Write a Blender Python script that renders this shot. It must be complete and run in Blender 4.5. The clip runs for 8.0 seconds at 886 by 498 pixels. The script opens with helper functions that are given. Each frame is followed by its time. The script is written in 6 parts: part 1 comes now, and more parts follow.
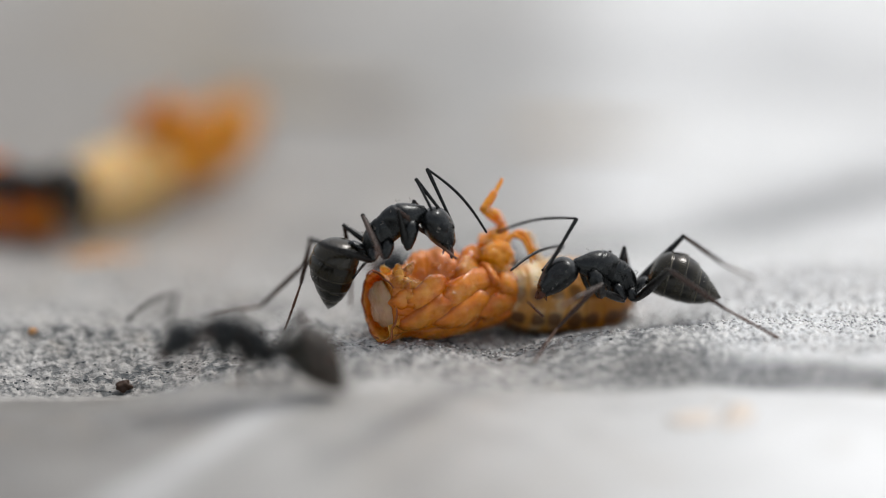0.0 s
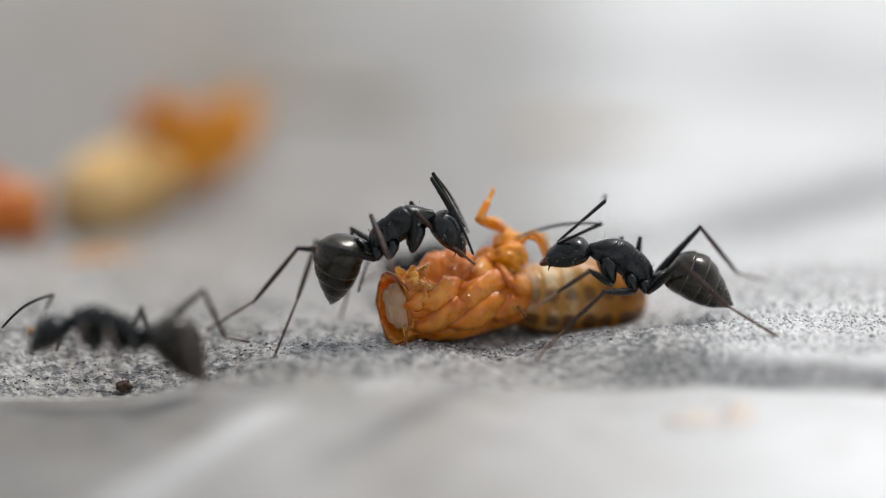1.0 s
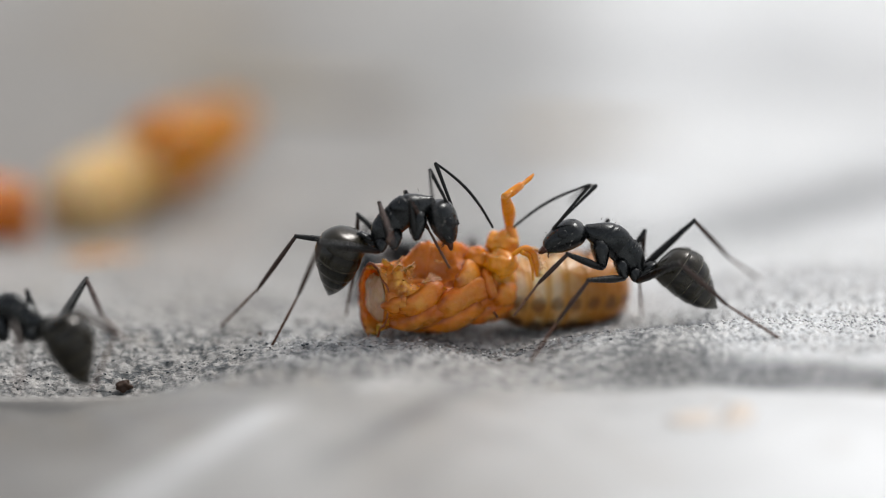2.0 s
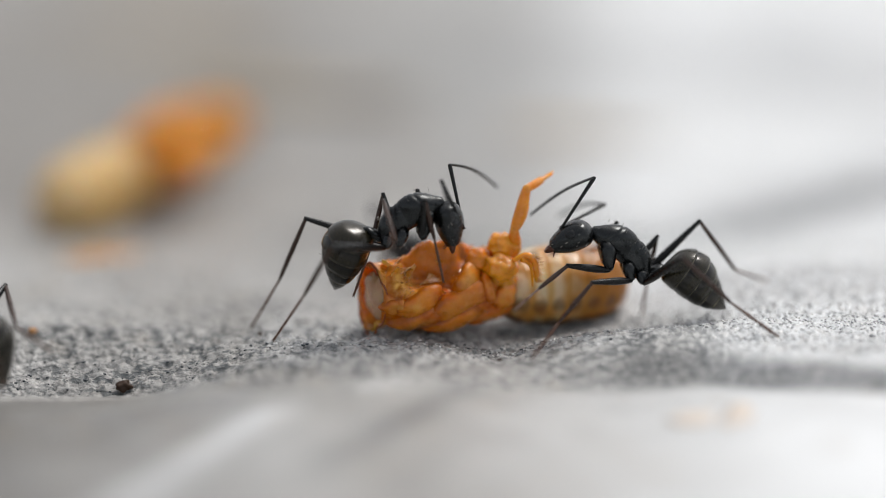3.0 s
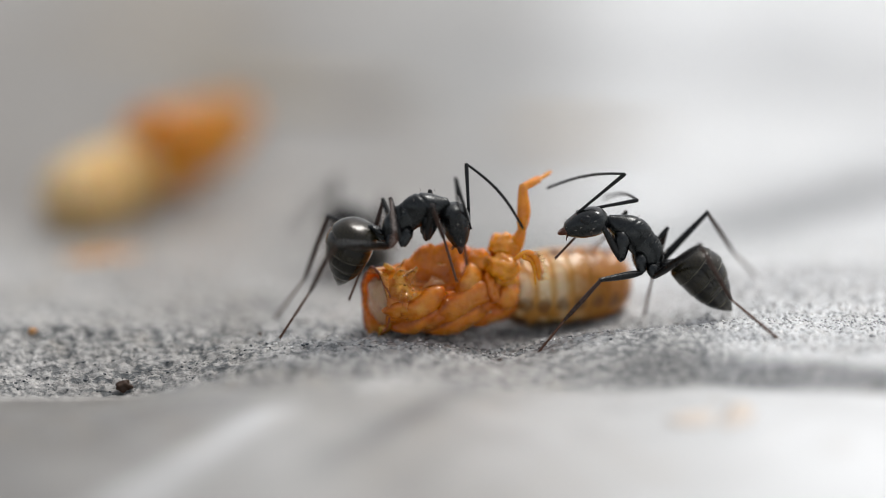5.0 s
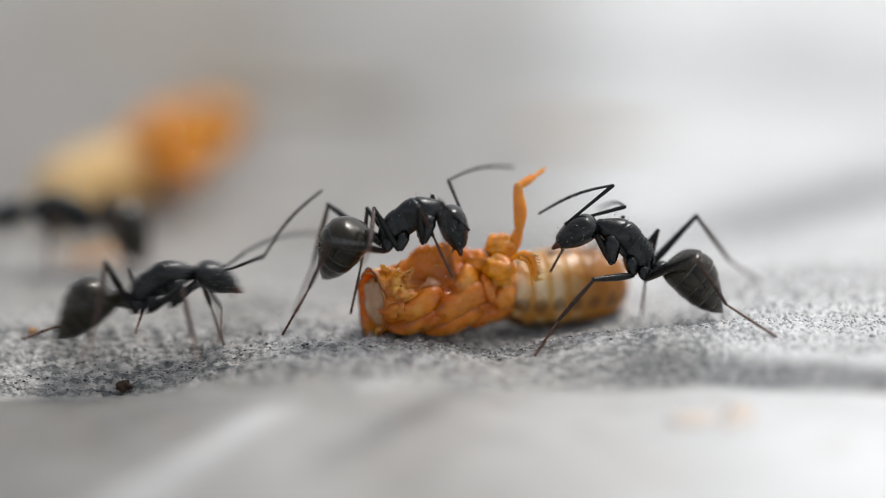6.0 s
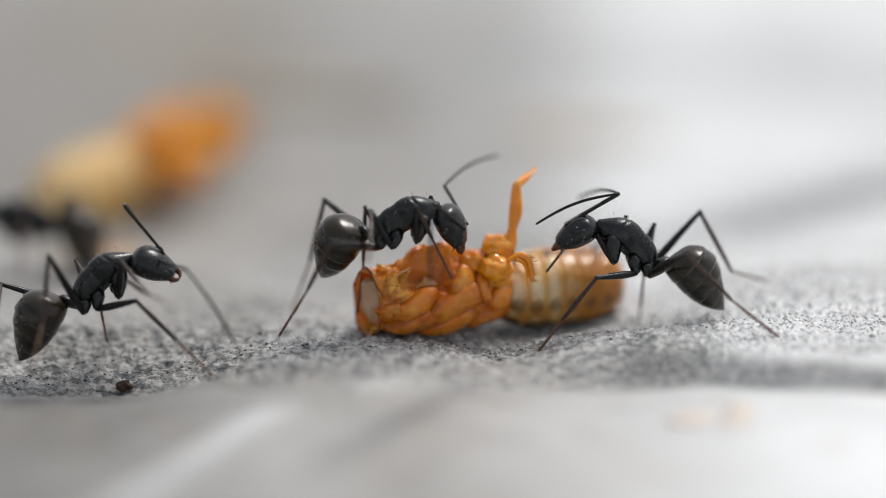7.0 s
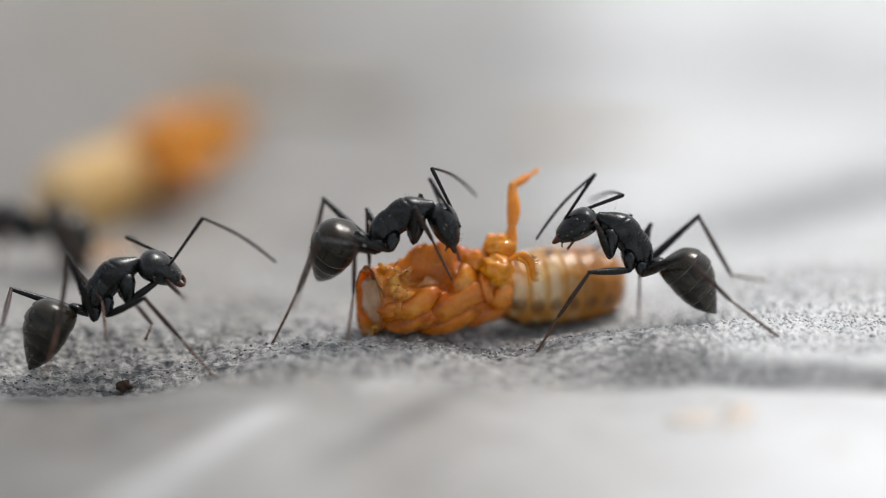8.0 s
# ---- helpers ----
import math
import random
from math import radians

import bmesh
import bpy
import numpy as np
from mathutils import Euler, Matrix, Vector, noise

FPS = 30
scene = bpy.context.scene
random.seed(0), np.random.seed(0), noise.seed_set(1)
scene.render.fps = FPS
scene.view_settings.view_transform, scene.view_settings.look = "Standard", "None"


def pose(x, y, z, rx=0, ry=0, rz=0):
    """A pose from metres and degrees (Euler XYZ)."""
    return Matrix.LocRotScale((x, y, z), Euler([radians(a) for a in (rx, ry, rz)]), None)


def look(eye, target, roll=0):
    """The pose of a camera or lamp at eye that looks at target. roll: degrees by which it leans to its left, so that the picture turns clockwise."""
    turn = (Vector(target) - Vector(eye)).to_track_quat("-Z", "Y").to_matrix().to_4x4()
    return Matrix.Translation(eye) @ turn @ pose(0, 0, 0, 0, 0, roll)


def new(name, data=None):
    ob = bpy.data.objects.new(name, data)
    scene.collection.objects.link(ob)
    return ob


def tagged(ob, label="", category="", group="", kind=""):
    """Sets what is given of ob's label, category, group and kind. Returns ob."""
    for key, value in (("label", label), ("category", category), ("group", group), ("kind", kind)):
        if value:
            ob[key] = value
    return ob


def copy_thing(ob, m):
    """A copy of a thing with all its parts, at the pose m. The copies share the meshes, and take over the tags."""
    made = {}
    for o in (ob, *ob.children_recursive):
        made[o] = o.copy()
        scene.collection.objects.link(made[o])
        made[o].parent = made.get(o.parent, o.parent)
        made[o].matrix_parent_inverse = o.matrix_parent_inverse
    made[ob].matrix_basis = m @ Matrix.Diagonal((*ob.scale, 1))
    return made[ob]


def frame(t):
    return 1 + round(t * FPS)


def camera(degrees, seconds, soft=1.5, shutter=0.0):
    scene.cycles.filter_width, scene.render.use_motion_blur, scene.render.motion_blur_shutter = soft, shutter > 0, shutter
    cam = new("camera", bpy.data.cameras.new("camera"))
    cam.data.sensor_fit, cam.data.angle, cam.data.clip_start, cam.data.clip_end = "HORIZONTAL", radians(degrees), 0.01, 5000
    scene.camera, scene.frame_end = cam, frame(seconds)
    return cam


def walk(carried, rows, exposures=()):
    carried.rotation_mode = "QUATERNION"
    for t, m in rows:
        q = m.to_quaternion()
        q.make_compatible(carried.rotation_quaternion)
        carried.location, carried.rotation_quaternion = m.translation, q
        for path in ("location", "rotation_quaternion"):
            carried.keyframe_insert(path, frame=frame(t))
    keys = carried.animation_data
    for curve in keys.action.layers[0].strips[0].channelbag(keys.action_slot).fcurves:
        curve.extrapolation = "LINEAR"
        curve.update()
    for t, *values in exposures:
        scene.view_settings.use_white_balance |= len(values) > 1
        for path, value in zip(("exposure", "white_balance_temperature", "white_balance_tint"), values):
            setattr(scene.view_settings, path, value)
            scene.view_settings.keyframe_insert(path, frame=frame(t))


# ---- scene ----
MM = 0.001  # the place is laid out in millimetres

# ---- camera: a macro lens on a stand, 160 mm from its subject ----
cam = camera(9.29, 8.0, soft=0.6, shutter=0.5)
cam.data.dof.use_dof = True
cam.data.dof.focus_distance = 0.1593
cam.data.dof.aperture_fstop = 14.0
EYE = (0, -0.154607, 0.041265)
AIM = (0, 0.000638, 0.002558)
walk(cam, [(0.0, look(EYE, AIM)), (8.0, look(EYE, AIM))], exposures=[(0.0, 0.0, 6800, 11), (8.0, 0.0, 6800, 11)])

# ---- light: a bright overcast sky, strongest behind and to the right ----
SUN_AZIMUTH, SUN_HEIGHT = radians(42), radians(64)
world = bpy.data.worlds.new("overcast_sky")
scene.world = world
world.use_nodes = True
wn = world.node_tree.nodes
sky = wn.new("ShaderNodeTexSky")
sky.sky_type, sky.sun_disc = "NISHITA", False
sky.sun_elevation, sky.sun_rotation = SUN_HEIGHT, SUN_AZIMUTH
sky.air_density, sky.dust_density, sky.ozone_density = 1.0, 2.5, 1.5
wn["Background"].inputs["Strength"].default_value = 0.160
grey = wn.new("ShaderNodeHueSaturation")  # cloud takes most of the blue out
grey.inputs["Saturation"].default_value = 0.3
world.node_tree.links.new(sky.outputs["Color"], grey.inputs["Color"])
world.node_tree.links.new(grey.outputs["Color"], wn["Background"].inputs["Color"])
sun = new("sun", bpy.data.lights.new("sun", "SUN"))
sun.data.energy, sun.data.angle, sun.data.color = 1.5, radians(15), (1, 0.985, 0.97)
sun_way = Vector((math.sin(SUN_AZIMUTH) * math.cos(SUN_HEIGHT), math.cos(SUN_AZIMUTH) * math.cos(SUN_HEIGHT), math.sin(SUN_HEIGHT)))
sun.matrix_world = look(sun_way * 3, (0, 0, 0))


# ---- materials ----
class Nodes:
    """A node material under construction; texture sizes are given per millimetre."""

    def __init__(self, name, space="Object"):
        self.mat = bpy.data.materials.new(name)
        self.mat.use_nodes = True
        self.tree = self.mat.node_tree
        self.bsdf = self.tree.nodes["Principled BSDF"]
        coords = self.tree.nodes.new("ShaderNodeTexCoord")
        scale = self.tree.nodes.new("ShaderNodeMapping")
        scale.inputs["Scale"].default_value = (1000, 1000, 1000)
        self.tree.links.new(coords.outputs[space], scale.inputs["Vector"])
        self.place = scale.outputs["Vector"]

    def add(self, kind, **inputs):
        node = self.tree.nodes.new(kind)
        for key, value in inputs.items():
            self.put(node.inputs[key.replace("_", " ")], value)
        return node

    def put(self, socket, value):
        if isinstance(value, bpy.types.NodeSocket):
            self.tree.links.new(value, socket)
        else:
            socket.default_value = value

    def set(self, **inputs):
        for key, value in inputs.items():
            self.put(self.bsdf.inputs[key.replace("_", " ")], value)

    def noise(self, scale, detail=4.0, rough=0.55, vector=None):
        return self.add("ShaderNodeTexNoise", Vector=vector or self.place, Scale=scale, Detail=detail, Roughness=rough).outputs["Fac"]

    def cells(self, scale, feature="F1"):
        node = self.add("ShaderNodeTexVoronoi", Vector=self.place, Scale=scale)
        node.feature = feature
        return node.outputs["Distance"]

    def ramp(self, fac, *stops):
        node = self.add("ShaderNodeValToRGB", Fac=fac)
        ramp = node.color_ramp
        while len(ramp.elements) < len(stops):
            ramp.elements.new(0.5)
        for e, (at, colour) in zip(ramp.elements, stops):
            e.position = at
            e.color = (*colour, 1) if isinstance(colour, tuple) else (colour, colour, colour, 1)
        return node.outputs["Color"]

    def mix(self, fac, a, b, how="MIX"):
        node = self.tree.nodes.new("ShaderNodeMix")
        node.data_type, node.blend_type = "RGBA", how
        self.put(node.inputs[0], fac)
        self.put(node.inputs[6], (*a, 1) if isinstance(a, tuple) else a)
        self.put(node.inputs[7], (*b, 1) if isinstance(b, tuple) else b)
        return node.outputs[2]

    def math(self, how, a, b=0.0, c=0.0):
        node = self.tree.nodes.new("ShaderNodeMath")
        node.operation = how
        for s, v in zip(node.inputs, (a, b, c)):
            self.put(s, v)
        return node.outputs[0]

    def bump(self, height, millimetres, strength=1.0, normal=None):
        node = self.add("ShaderNodeBump", Height=height, Distance=millimetres * MM, Strength=strength)
        if normal:
            self.put(node.inputs["Normal"], normal)
        return node.outputs["Normal"]


def stone_material():
    n = Nodes("weathered_grey_stone")

    def kept(name):
        node = n.tree.nodes.new("ShaderNodeAttribute")
        node.attribute_name = name
        return node.outputs["Fac"]

    grainy, pale, seam = kept("grain"), kept("pale"), kept("seam")
    patch = n.noise(0.45, 5, 0.6)
    wide = n.add("ShaderNodeVectorMath", Vector=n.place)
    wide.operation = "MULTIPLY"
    wide.inputs[1].default_value = (0.6, 1, 1)
    grain = n.noise(4.8, 4, 0.58, wide.outputs[0])
    dense = n.ramp(n.noise(0.55, 3, 0.5), (0.34, 0.5), (0.50, 1.0))
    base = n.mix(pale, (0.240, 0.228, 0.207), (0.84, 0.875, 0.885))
    grey = n.math("MULTIPLY_ADD", pale, -0.85, 1.0)
    base = n.mix(n.math("MULTIPLY", grey, n.ramp(n.noise(0.12, 4, 0.5), (0.35, 0.0), (0.7, 0.3))), base, (0.27, 0.257, 0.236))
    base = n.mix(n.math("MULTIPLY", grey, n.ramp(patch, (0.45, 0.0), (0.70, 0.4))), base, (0.17, 0.18, 0.19))
    base = n.mix(n.ramp(n.noise(0.7, 3, 0.5), (0.58, 0.0), (0.75, 0.3)), base, (0.42, 0.36, 0.28))
    base = n.mix(n.math("MULTIPLY", n.math("MULTIPLY", grainy, pale), 0.15), base, (0.42, 0.435, 0.44))
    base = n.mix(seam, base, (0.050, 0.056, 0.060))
    speckle = n.math("MULTIPLY", n.math("MULTIPLY", grainy, dense), n.math("SUBTRACT", 1.0, n.math("MULTIPLY", pale, 0.75)))
    base = n.mix(n.math("MULTIPLY", speckle, n.ramp(grain, (0.455, 0.78), (0.495, 0.0))), base, (0.030, 0.046, 0.056))
    base = n.mix(n.math("MULTIPLY", n.math("MULTIPLY_ADD", pale, 0.8, n.math("MULTIPLY_ADD", seam, -0.8, 0.2)), n.math("MULTIPLY", grainy, n.ramp(grain, (0.545, 0.0), (0.60, 0.9)))), base, (0.58, 0.585, 0.58))
    fine = n.bump(grain, 0.13, speckle)
    n.set(Base_Color=base, Roughness=n.mix(grainy, (0.5, 0.5, 0.5), n.mix(n.ramp(pale, (0.3, 0.0), (0.7, 1.0)), n.ramp(n.noise(4.0, 3), (0.40, 0.16), (0.60, 0.40)), n.ramp(n.noise(5.0, 3), (0.40, 0.10), (0.60, 0.24)))), Normal=n.bump(n.noise(4.6, 3, 0.5), 0.17, n.math("MULTIPLY", grainy, n.math("MULTIPLY_ADD", pale, 0.55, 0.45)), fine), Specular_IOR_Level=n.math("MULTIPLY_ADD", pale, 0.65, 0.2))
    return n.mat


def cuticle_material(name, dark, sheen, rough, tone=(0.5, 0.5, 0.5), down=0.0, gloss=0.36):
    """Hard skin with fine relief; down: how far a coat of microscopic hairs greys and dulls it in patches."""
    n = Nodes(name)
    cloud = n.noise(2.2, 3)
    fine = n.cells(24.0)
    fluff = n.ramp(n.noise(16.0, 3, 0.7), (0.42, 0.0), (0.68, 1.0))
    worn = n.ramp(n.noise(1.5, 3, 0.5), (0.38, 0.25), (0.62, 1.0))
    base = n.mix(cloud, dark, tuple(c * 1.8 for c in dark))
    base = n.mix(n.math("MULTIPLY", n.math("MULTIPLY", fluff, worn), down), base, (0.105, 0.115, 0.118))
    n.set(Base_Color=base, Roughness=n.ramp(n.noise(5.0, 4), (0.3, rough - 0.06), (0.7, rough + 0.12)),
          Normal=n.bump(fine, 0.004, 0.4, n.bump(n.noise(6, 3, 0.5), 0.02, 0.4)), Specular_IOR_Level=gloss, Specular_Tint=(0.9, 0.97, 1.0, 1), Sheen_Weight=sheen, Sheen_Roughness=0.4, Sheen_Tint=(*tone, 1))
    return n.mat


def gaster_material():
    n = Nodes("silky_olive_black_cuticle")
    x = n.add("ShaderNodeSeparateXYZ", Vector=n.place).outputs["X"]
    streak = n.add("ShaderNodeVectorMath", Vector=n.place)
    streak.operation = "MULTIPLY"
    streak.inputs[1].default_value = (3, 22, 22)
    silk = n.noise(1.0, 3, 0.6, streak.outputs[0])
    band = None
    for spot in (0.565, 1.045, 1.485, 1.845):
        near = n.ramp(n.math("ABSOLUTE", n.math("SUBTRACT", x, spot)), (0.0, 1.0), (0.03, 0.0))
        band = near if band is None else n.math("MAXIMUM", band, near)
    gap = None
    for spot in (0.66, 1.14, 1.57):
        near = n.ramp(n.math("ABSOLUTE", n.math("SUBTRACT", x, spot)), (0.03, 1.0), (0.16, 0.0))
        gap = near if gap is None else n.math("MAXIMUM", gap, near)
    base = n.mix(silk, (0.004, 0.0034, 0.0018), (0.030, 0.026, 0.013))
    base = n.mix(n.math("MULTIPLY", gap, 0.9), base, (0.003, 0.003, 0.002))
    base = n.mix(n.math("MULTIPLY", n.math("MULTIPLY", band, n.ramp(n.noise(3.0, 3), (0.4, 0.1), (0.62, 1.0))), 0.5), base, (0.22, 0.20, 0.15))
    n.set(Base_Color=base, Roughness=n.mix(gap, n.ramp(silk, (0.3, 0.16), (0.7, 0.28)), (0.16, 0.16, 0.16)), Normal=n.bump(silk, 0.006, 0.4), Specular_IOR_Level=0.45, Sheen_Weight=0.02, Sheen_Roughness=0.35, Sheen_Tint=(0.6, 0.57, 0.46, 1))
    return n.mat


def flesh_material(name, light, deep, dark, scatter, rough=0.22, depth=0.35, plates=0.0, film=0.75, clear=0.0):
    n = Nodes(name)
    fine = n.noise(7.0, 4, 0.6)
    base = n.ramp(n.noise(0.9, 5, 0.6), (0.36, deep), (0.5, tuple((a + b) / 2 for a, b in zip(light, deep))), (0.66, light))
    milky = tuple(0.6 * c + 0.4 * d for c, d in zip(light, (0.95, 0.58, 0.15)))
    base = n.mix(n.math("MULTIPLY", n.ramp(n.noise(1.3, 4, 0.6), (0.57, 0.0), (0.72, 0.8)), plates), base, milky)
    base = n.mix(n.ramp(n.noise(1.4, 3, 0.5), (0.54, 0.0), (0.72, 0.45)), base, dark)
    wound = n.add("ShaderNodeAttribute")
    wound.attribute_name = "wound"
    base = n.mix(n.math("MULTIPLY", wound.outputs["Fac"], n.ramp(n.noise(2.6, 4), (0.35, 1.0), (0.7, 0.35))), base, (0.46, 0.135, 0.020))
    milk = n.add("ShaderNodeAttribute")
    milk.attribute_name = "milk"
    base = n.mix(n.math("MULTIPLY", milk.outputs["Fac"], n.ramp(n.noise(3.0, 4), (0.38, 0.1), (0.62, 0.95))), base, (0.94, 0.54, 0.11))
    # dark red pad rims: shade of the creases mixed into the colour
    crease_shade = n.add("ShaderNodeAttribute")
    crease_shade.attribute_name = "crease_shade"
    base = n.mix(n.math("MULTIPLY", crease_shade.outputs["Fac"], n.ramp(n.noise(1.7, 3), (0.36, 0.25), (0.64, 0.85))), base, (0.24, 0.042, 0.003))
    own = n.add("ShaderNodeObjectInfo").outputs["Random"]
    base = n.mix(n.math("MULTIPLY", own, 0.75 * plates), base, tuple(0.85 * c for c in deep))
    soft = n.bump(n.noise(9.0, 3, 0.6), 0.008, 0.5, n.bump(n.noise(2.4, 2, 0.5), 0.06, 0.5))
    wet = n.bump(n.ramp(n.noise(6.0, 2, 0.5), (0.56, 0.0), (0.70, 1.0)), 0.04, 1.0, n.bump(n.noise(2.8, 2, 0.5), 0.22, 1.0))
    n.set(Base_Color=base, Roughness=n.ramp(fine, (0.3, rough + 0.1), (0.7, rough + 0.3)), Normal=soft,
          Subsurface_Weight=depth, Subsurface_Radius=(1.0, 0.42, 0.12), Subsurface_Scale=scatter * MM, Specular_IOR_Level=0.14, Coat_Weight=film, Coat_Roughness=0.02, Coat_IOR=1.55, Coat_Normal=wet, Transmission_Weight=clear)
    return n.mat


def spotted_material():
    """Waxy yellow abdomen skin: two rows of brown spots, one pair a segment."""
    n = Nodes("waxy_spotted_skin")
    xyz = n.add("ShaderNodeSeparateXYZ", Vector=n.place)
    x, y, z = xyz.outputs
    along = n.math("SUBTRACT", n.math("FRACT", n.math("ADD", n.math("DIVIDE", x, 0.56), 0.1)), 0.5)
    turn = n.math("ARCTAN2", z, n.math("MULTIPLY", y, -1.0))
    warp = n.math("MULTIPLY", n.math("SUBTRACT", n.noise(1.7, 4), 0.5), 0.8)
    spot = None
    for angle, size, depth in ((-0.22, 0.50, 0.7), (1.35, 0.40, 0.9), (-0.98, 0.58, 1.0), (-1.62, 0.80, 1.0)):
        around = n.math("MULTIPLY", n.math("SUBTRACT", turn, angle), 1.8)
        far = n.math("SQRT", n.math("ADD", n.math("POWER", along, 2.0), n.math("POWER", around, 2.0)))
        mark = n.math("MULTIPLY", n.ramp(n.math("ADD", far, warp), (size * 0.5, 1.0), (size * 0.95, 0.0)), depth)
        spot = mark if spot is None else n.math("MAXIMUM", spot, mark)
    skin = n.ramp(n.noise(1.1, 4), (0.3, (0.44, 0.18, 0.022)), (0.5, (0.56, 0.28, 0.06)), (0.7, (0.66, 0.42, 0.15)))
    cream = n.math("MULTIPLY", n.ramp(n.math("ABSOLUTE", along), (0.14, 1.0), (0.44, 0.0)), n.ramp(n.math("MULTIPLY", x, 0.3), (0.25, 1.0), (0.75, 0.2)))
    skin = n.mix(n.math("MULTIPLY", cream, n.ramp(n.noise(1.1, 3), (0.42, 0.05), (0.58, 1.0))), skin, (0.78, 0.66, 0.44))
    amber = n.add("ShaderNodeMapRange", Value=x)
    amber.inputs["From Min"].default_value, amber.inputs["From Max"].default_value = 1.2, 2.6
    skin = n.mix(amber.outputs["Result"], skin, (0.41, 0.155, 0.012))
    n.set(Base_Color=n.mix(n.math("MULTIPLY", spot, 0.9), skin, (0.085, 0.032, 0.008)), Roughness=0.30, Specular_IOR_Level=0.3, Normal=n.bump(n.noise(3.5, 4), 0.06, 0.6),
          Subsurface_Weight=0.4, Subsurface_Radius=(1.0, 0.5, 0.18), Subsurface_Scale=0.22 * MM, Coat_Weight=0.3, Coat_Roughness=0.12)
    return n.mat


def crystal_material():
    n = Nodes("bright_crystal")
    own = n.add("ShaderNodeNewGeometry").outputs["Random Per Island"]
    n.set(Base_Color=n.ramp(own, (0.0, (0.30, 0.31, 0.32)), (0.5, (0.55, 0.56, 0.56)), (1.0, (0.80, 0.81, 0.80))), Roughness=n.ramp(n.noise(30.0, 2), (0.35, 0.05), (0.65, 0.2)), Specular_IOR_Level=0.9)
    return n.mat


def fluid_material():
    n = Nodes("clear_body_fluid")
    n.set(Base_Color=(1.0, 0.86, 0.66, 1), Roughness=0.02, IOR=1.36, Transmission_Weight=1.0)
    return n.mat


STONE = stone_material()
CUTICLE = cuticle_material("black_cuticle", (0.0014, 0.0016, 0.0017), 0.0, 0.24, (0.5, 0.54, 0.58), 0.10, 0.5)
LEG_BLACK = cuticle_material("black_leg_cuticle", (0.0032, 0.0026, 0.0023), 0.0, 0.27)
LEG_BROWN = cuticle_material("dark_brown_leg_cuticle", (0.075, 0.034, 0.019), 0.02, 0.34)
TIBIA = cuticle_material("brown_black_shin_cuticle", (0.028, 0.013, 0.008), 0.02, 0.28)
JAW = cuticle_material("red_brown_jaw", (0.050, 0.013, 0.005), 0.0, 0.3)
EYE_BLACK = cuticle_material("glossy_eye", (0.006, 0.006, 0.007), 0.0, 0.16)
GASTER = gaster_material()
AMBER = flesh_material("wet_amber_flesh", (0.86, 0.285, 0.004), (0.56, 0.122, 0.002), (0.14, 0.020, 0.001), 0.26, 0.05, 0.28, 0.45, 0.8)
# red-brown of the ridge; also puts shade between the pads into colour
AMBER_DEEP = flesh_material("deep_red_amber_flesh", (0.76, 0.235, 0.004), (0.48, 0.098, 0.002), (0.12, 0.016, 0.001), 0.26, 0.06, 0.28, 0.2, 0.65)
AMBER_PALE = flesh_material("pale_torn_membrane", (0.88, 0.48, 0.20), (0.80, 0.31, 0.08), (0.58, 0.16, 0.025), 0.3, 0.08, 0.5, 0.0, 1.0, 0.2)
AMBER_LEG = flesh_material("clear_orange_cuticle", (0.88, 0.36, 0.010), (0.74, 0.24, 0.005), (0.42, 0.085, 0.002), 0.35, 0.10, 0.5, 0.0, 1.0)
SCRAP = flesh_material("torn_orange_skin", (0.80, 0.32, 0.05), (0.62, 0.19, 0.02), (0.30, 0.06, 0.006), 0.4, 0.08, 0.5, 0.0, 1.0, 0.2)
SHELL = flesh_material("clear_amber_shell", (0.88, 0.34, 0.03), (0.70, 0.20, 0.012), (0.22, 0.04, 0.004), 0.5, 0.10, 0.5, 0.0, 1.0, 0.15)
RIM = flesh_material("dark_amber_rim", (0.35, 0.09, 0.015), (0.22, 0.05, 0.01), (0.09, 0.02, 0.006), 0.3, 0.2, 0.15)
DISC = flesh_material("pale_disc", (0.62, 0.40, 0.24), (0.52, 0.28, 0.14), (0.34, 0.14, 0.05), 0.3, 0.10, 0.5, 0.0, 1.0)
SPOTTED = spotted_material()
OCHRE = flesh_material("dull_ochre_flesh", (0.76, 0.33, 0.012), (0.60, 0.21, 0.005), (0.34, 0.10, 0.004), 0.4, 0.3, 0.3, 0.6, 0.2)
MOTTLED = flesh_material("dry_mottled_skin", (0.80, 0.64, 0.38), (0.62, 0.34, 0.07), (0.48, 0.21, 0.025), 0.3, 0.4, 0.2, 1.0, 0.15)
CRUMB = cuticle_material("dark_brown_crumb", (0.035, 0.018, 0.010), 0.0, 0.6)
GRIT_DARK = cuticle_material("blue_black_grit", (0.030, 0.036, 0.042), 0.0, 0.45)
FLAKE = flesh_material("dry_orange_flake", (0.62, 0.36, 0.17), (0.55, 0.28, 0.11), (0.36, 0.14, 0.04), 0.2, 0.55, 0.1)
BLOTCH = flesh_material("dull_tan_skin", (0.42, 0.35, 0.25), (0.37, 0.29, 0.19), (0.30, 0.22, 0.13), 0.2, 0.6, 0.0, 0.0, 0.0)
OLD_STAIN = flesh_material("faded_tan_stain", (0.36, 0.32, 0.25), (0.32, 0.27, 0.20), (0.27, 0.22, 0.15), 0.2, 0.6, 0.0, 0.0, 0.0)
STAIN = flesh_material("dry_tan_stain", (0.74, 0.68, 0.61), (0.69, 0.62, 0.55), (0.64, 0.56, 0.48), 0.2, 0.6, 0.0, 0.0, 0.0)
CRYSTAL = crystal_material()
FLUID = fluid_material()
HAIR = cuticle_material("pale_bristle", (0.35, 0.33, 0.30), 0.2, 0.4)


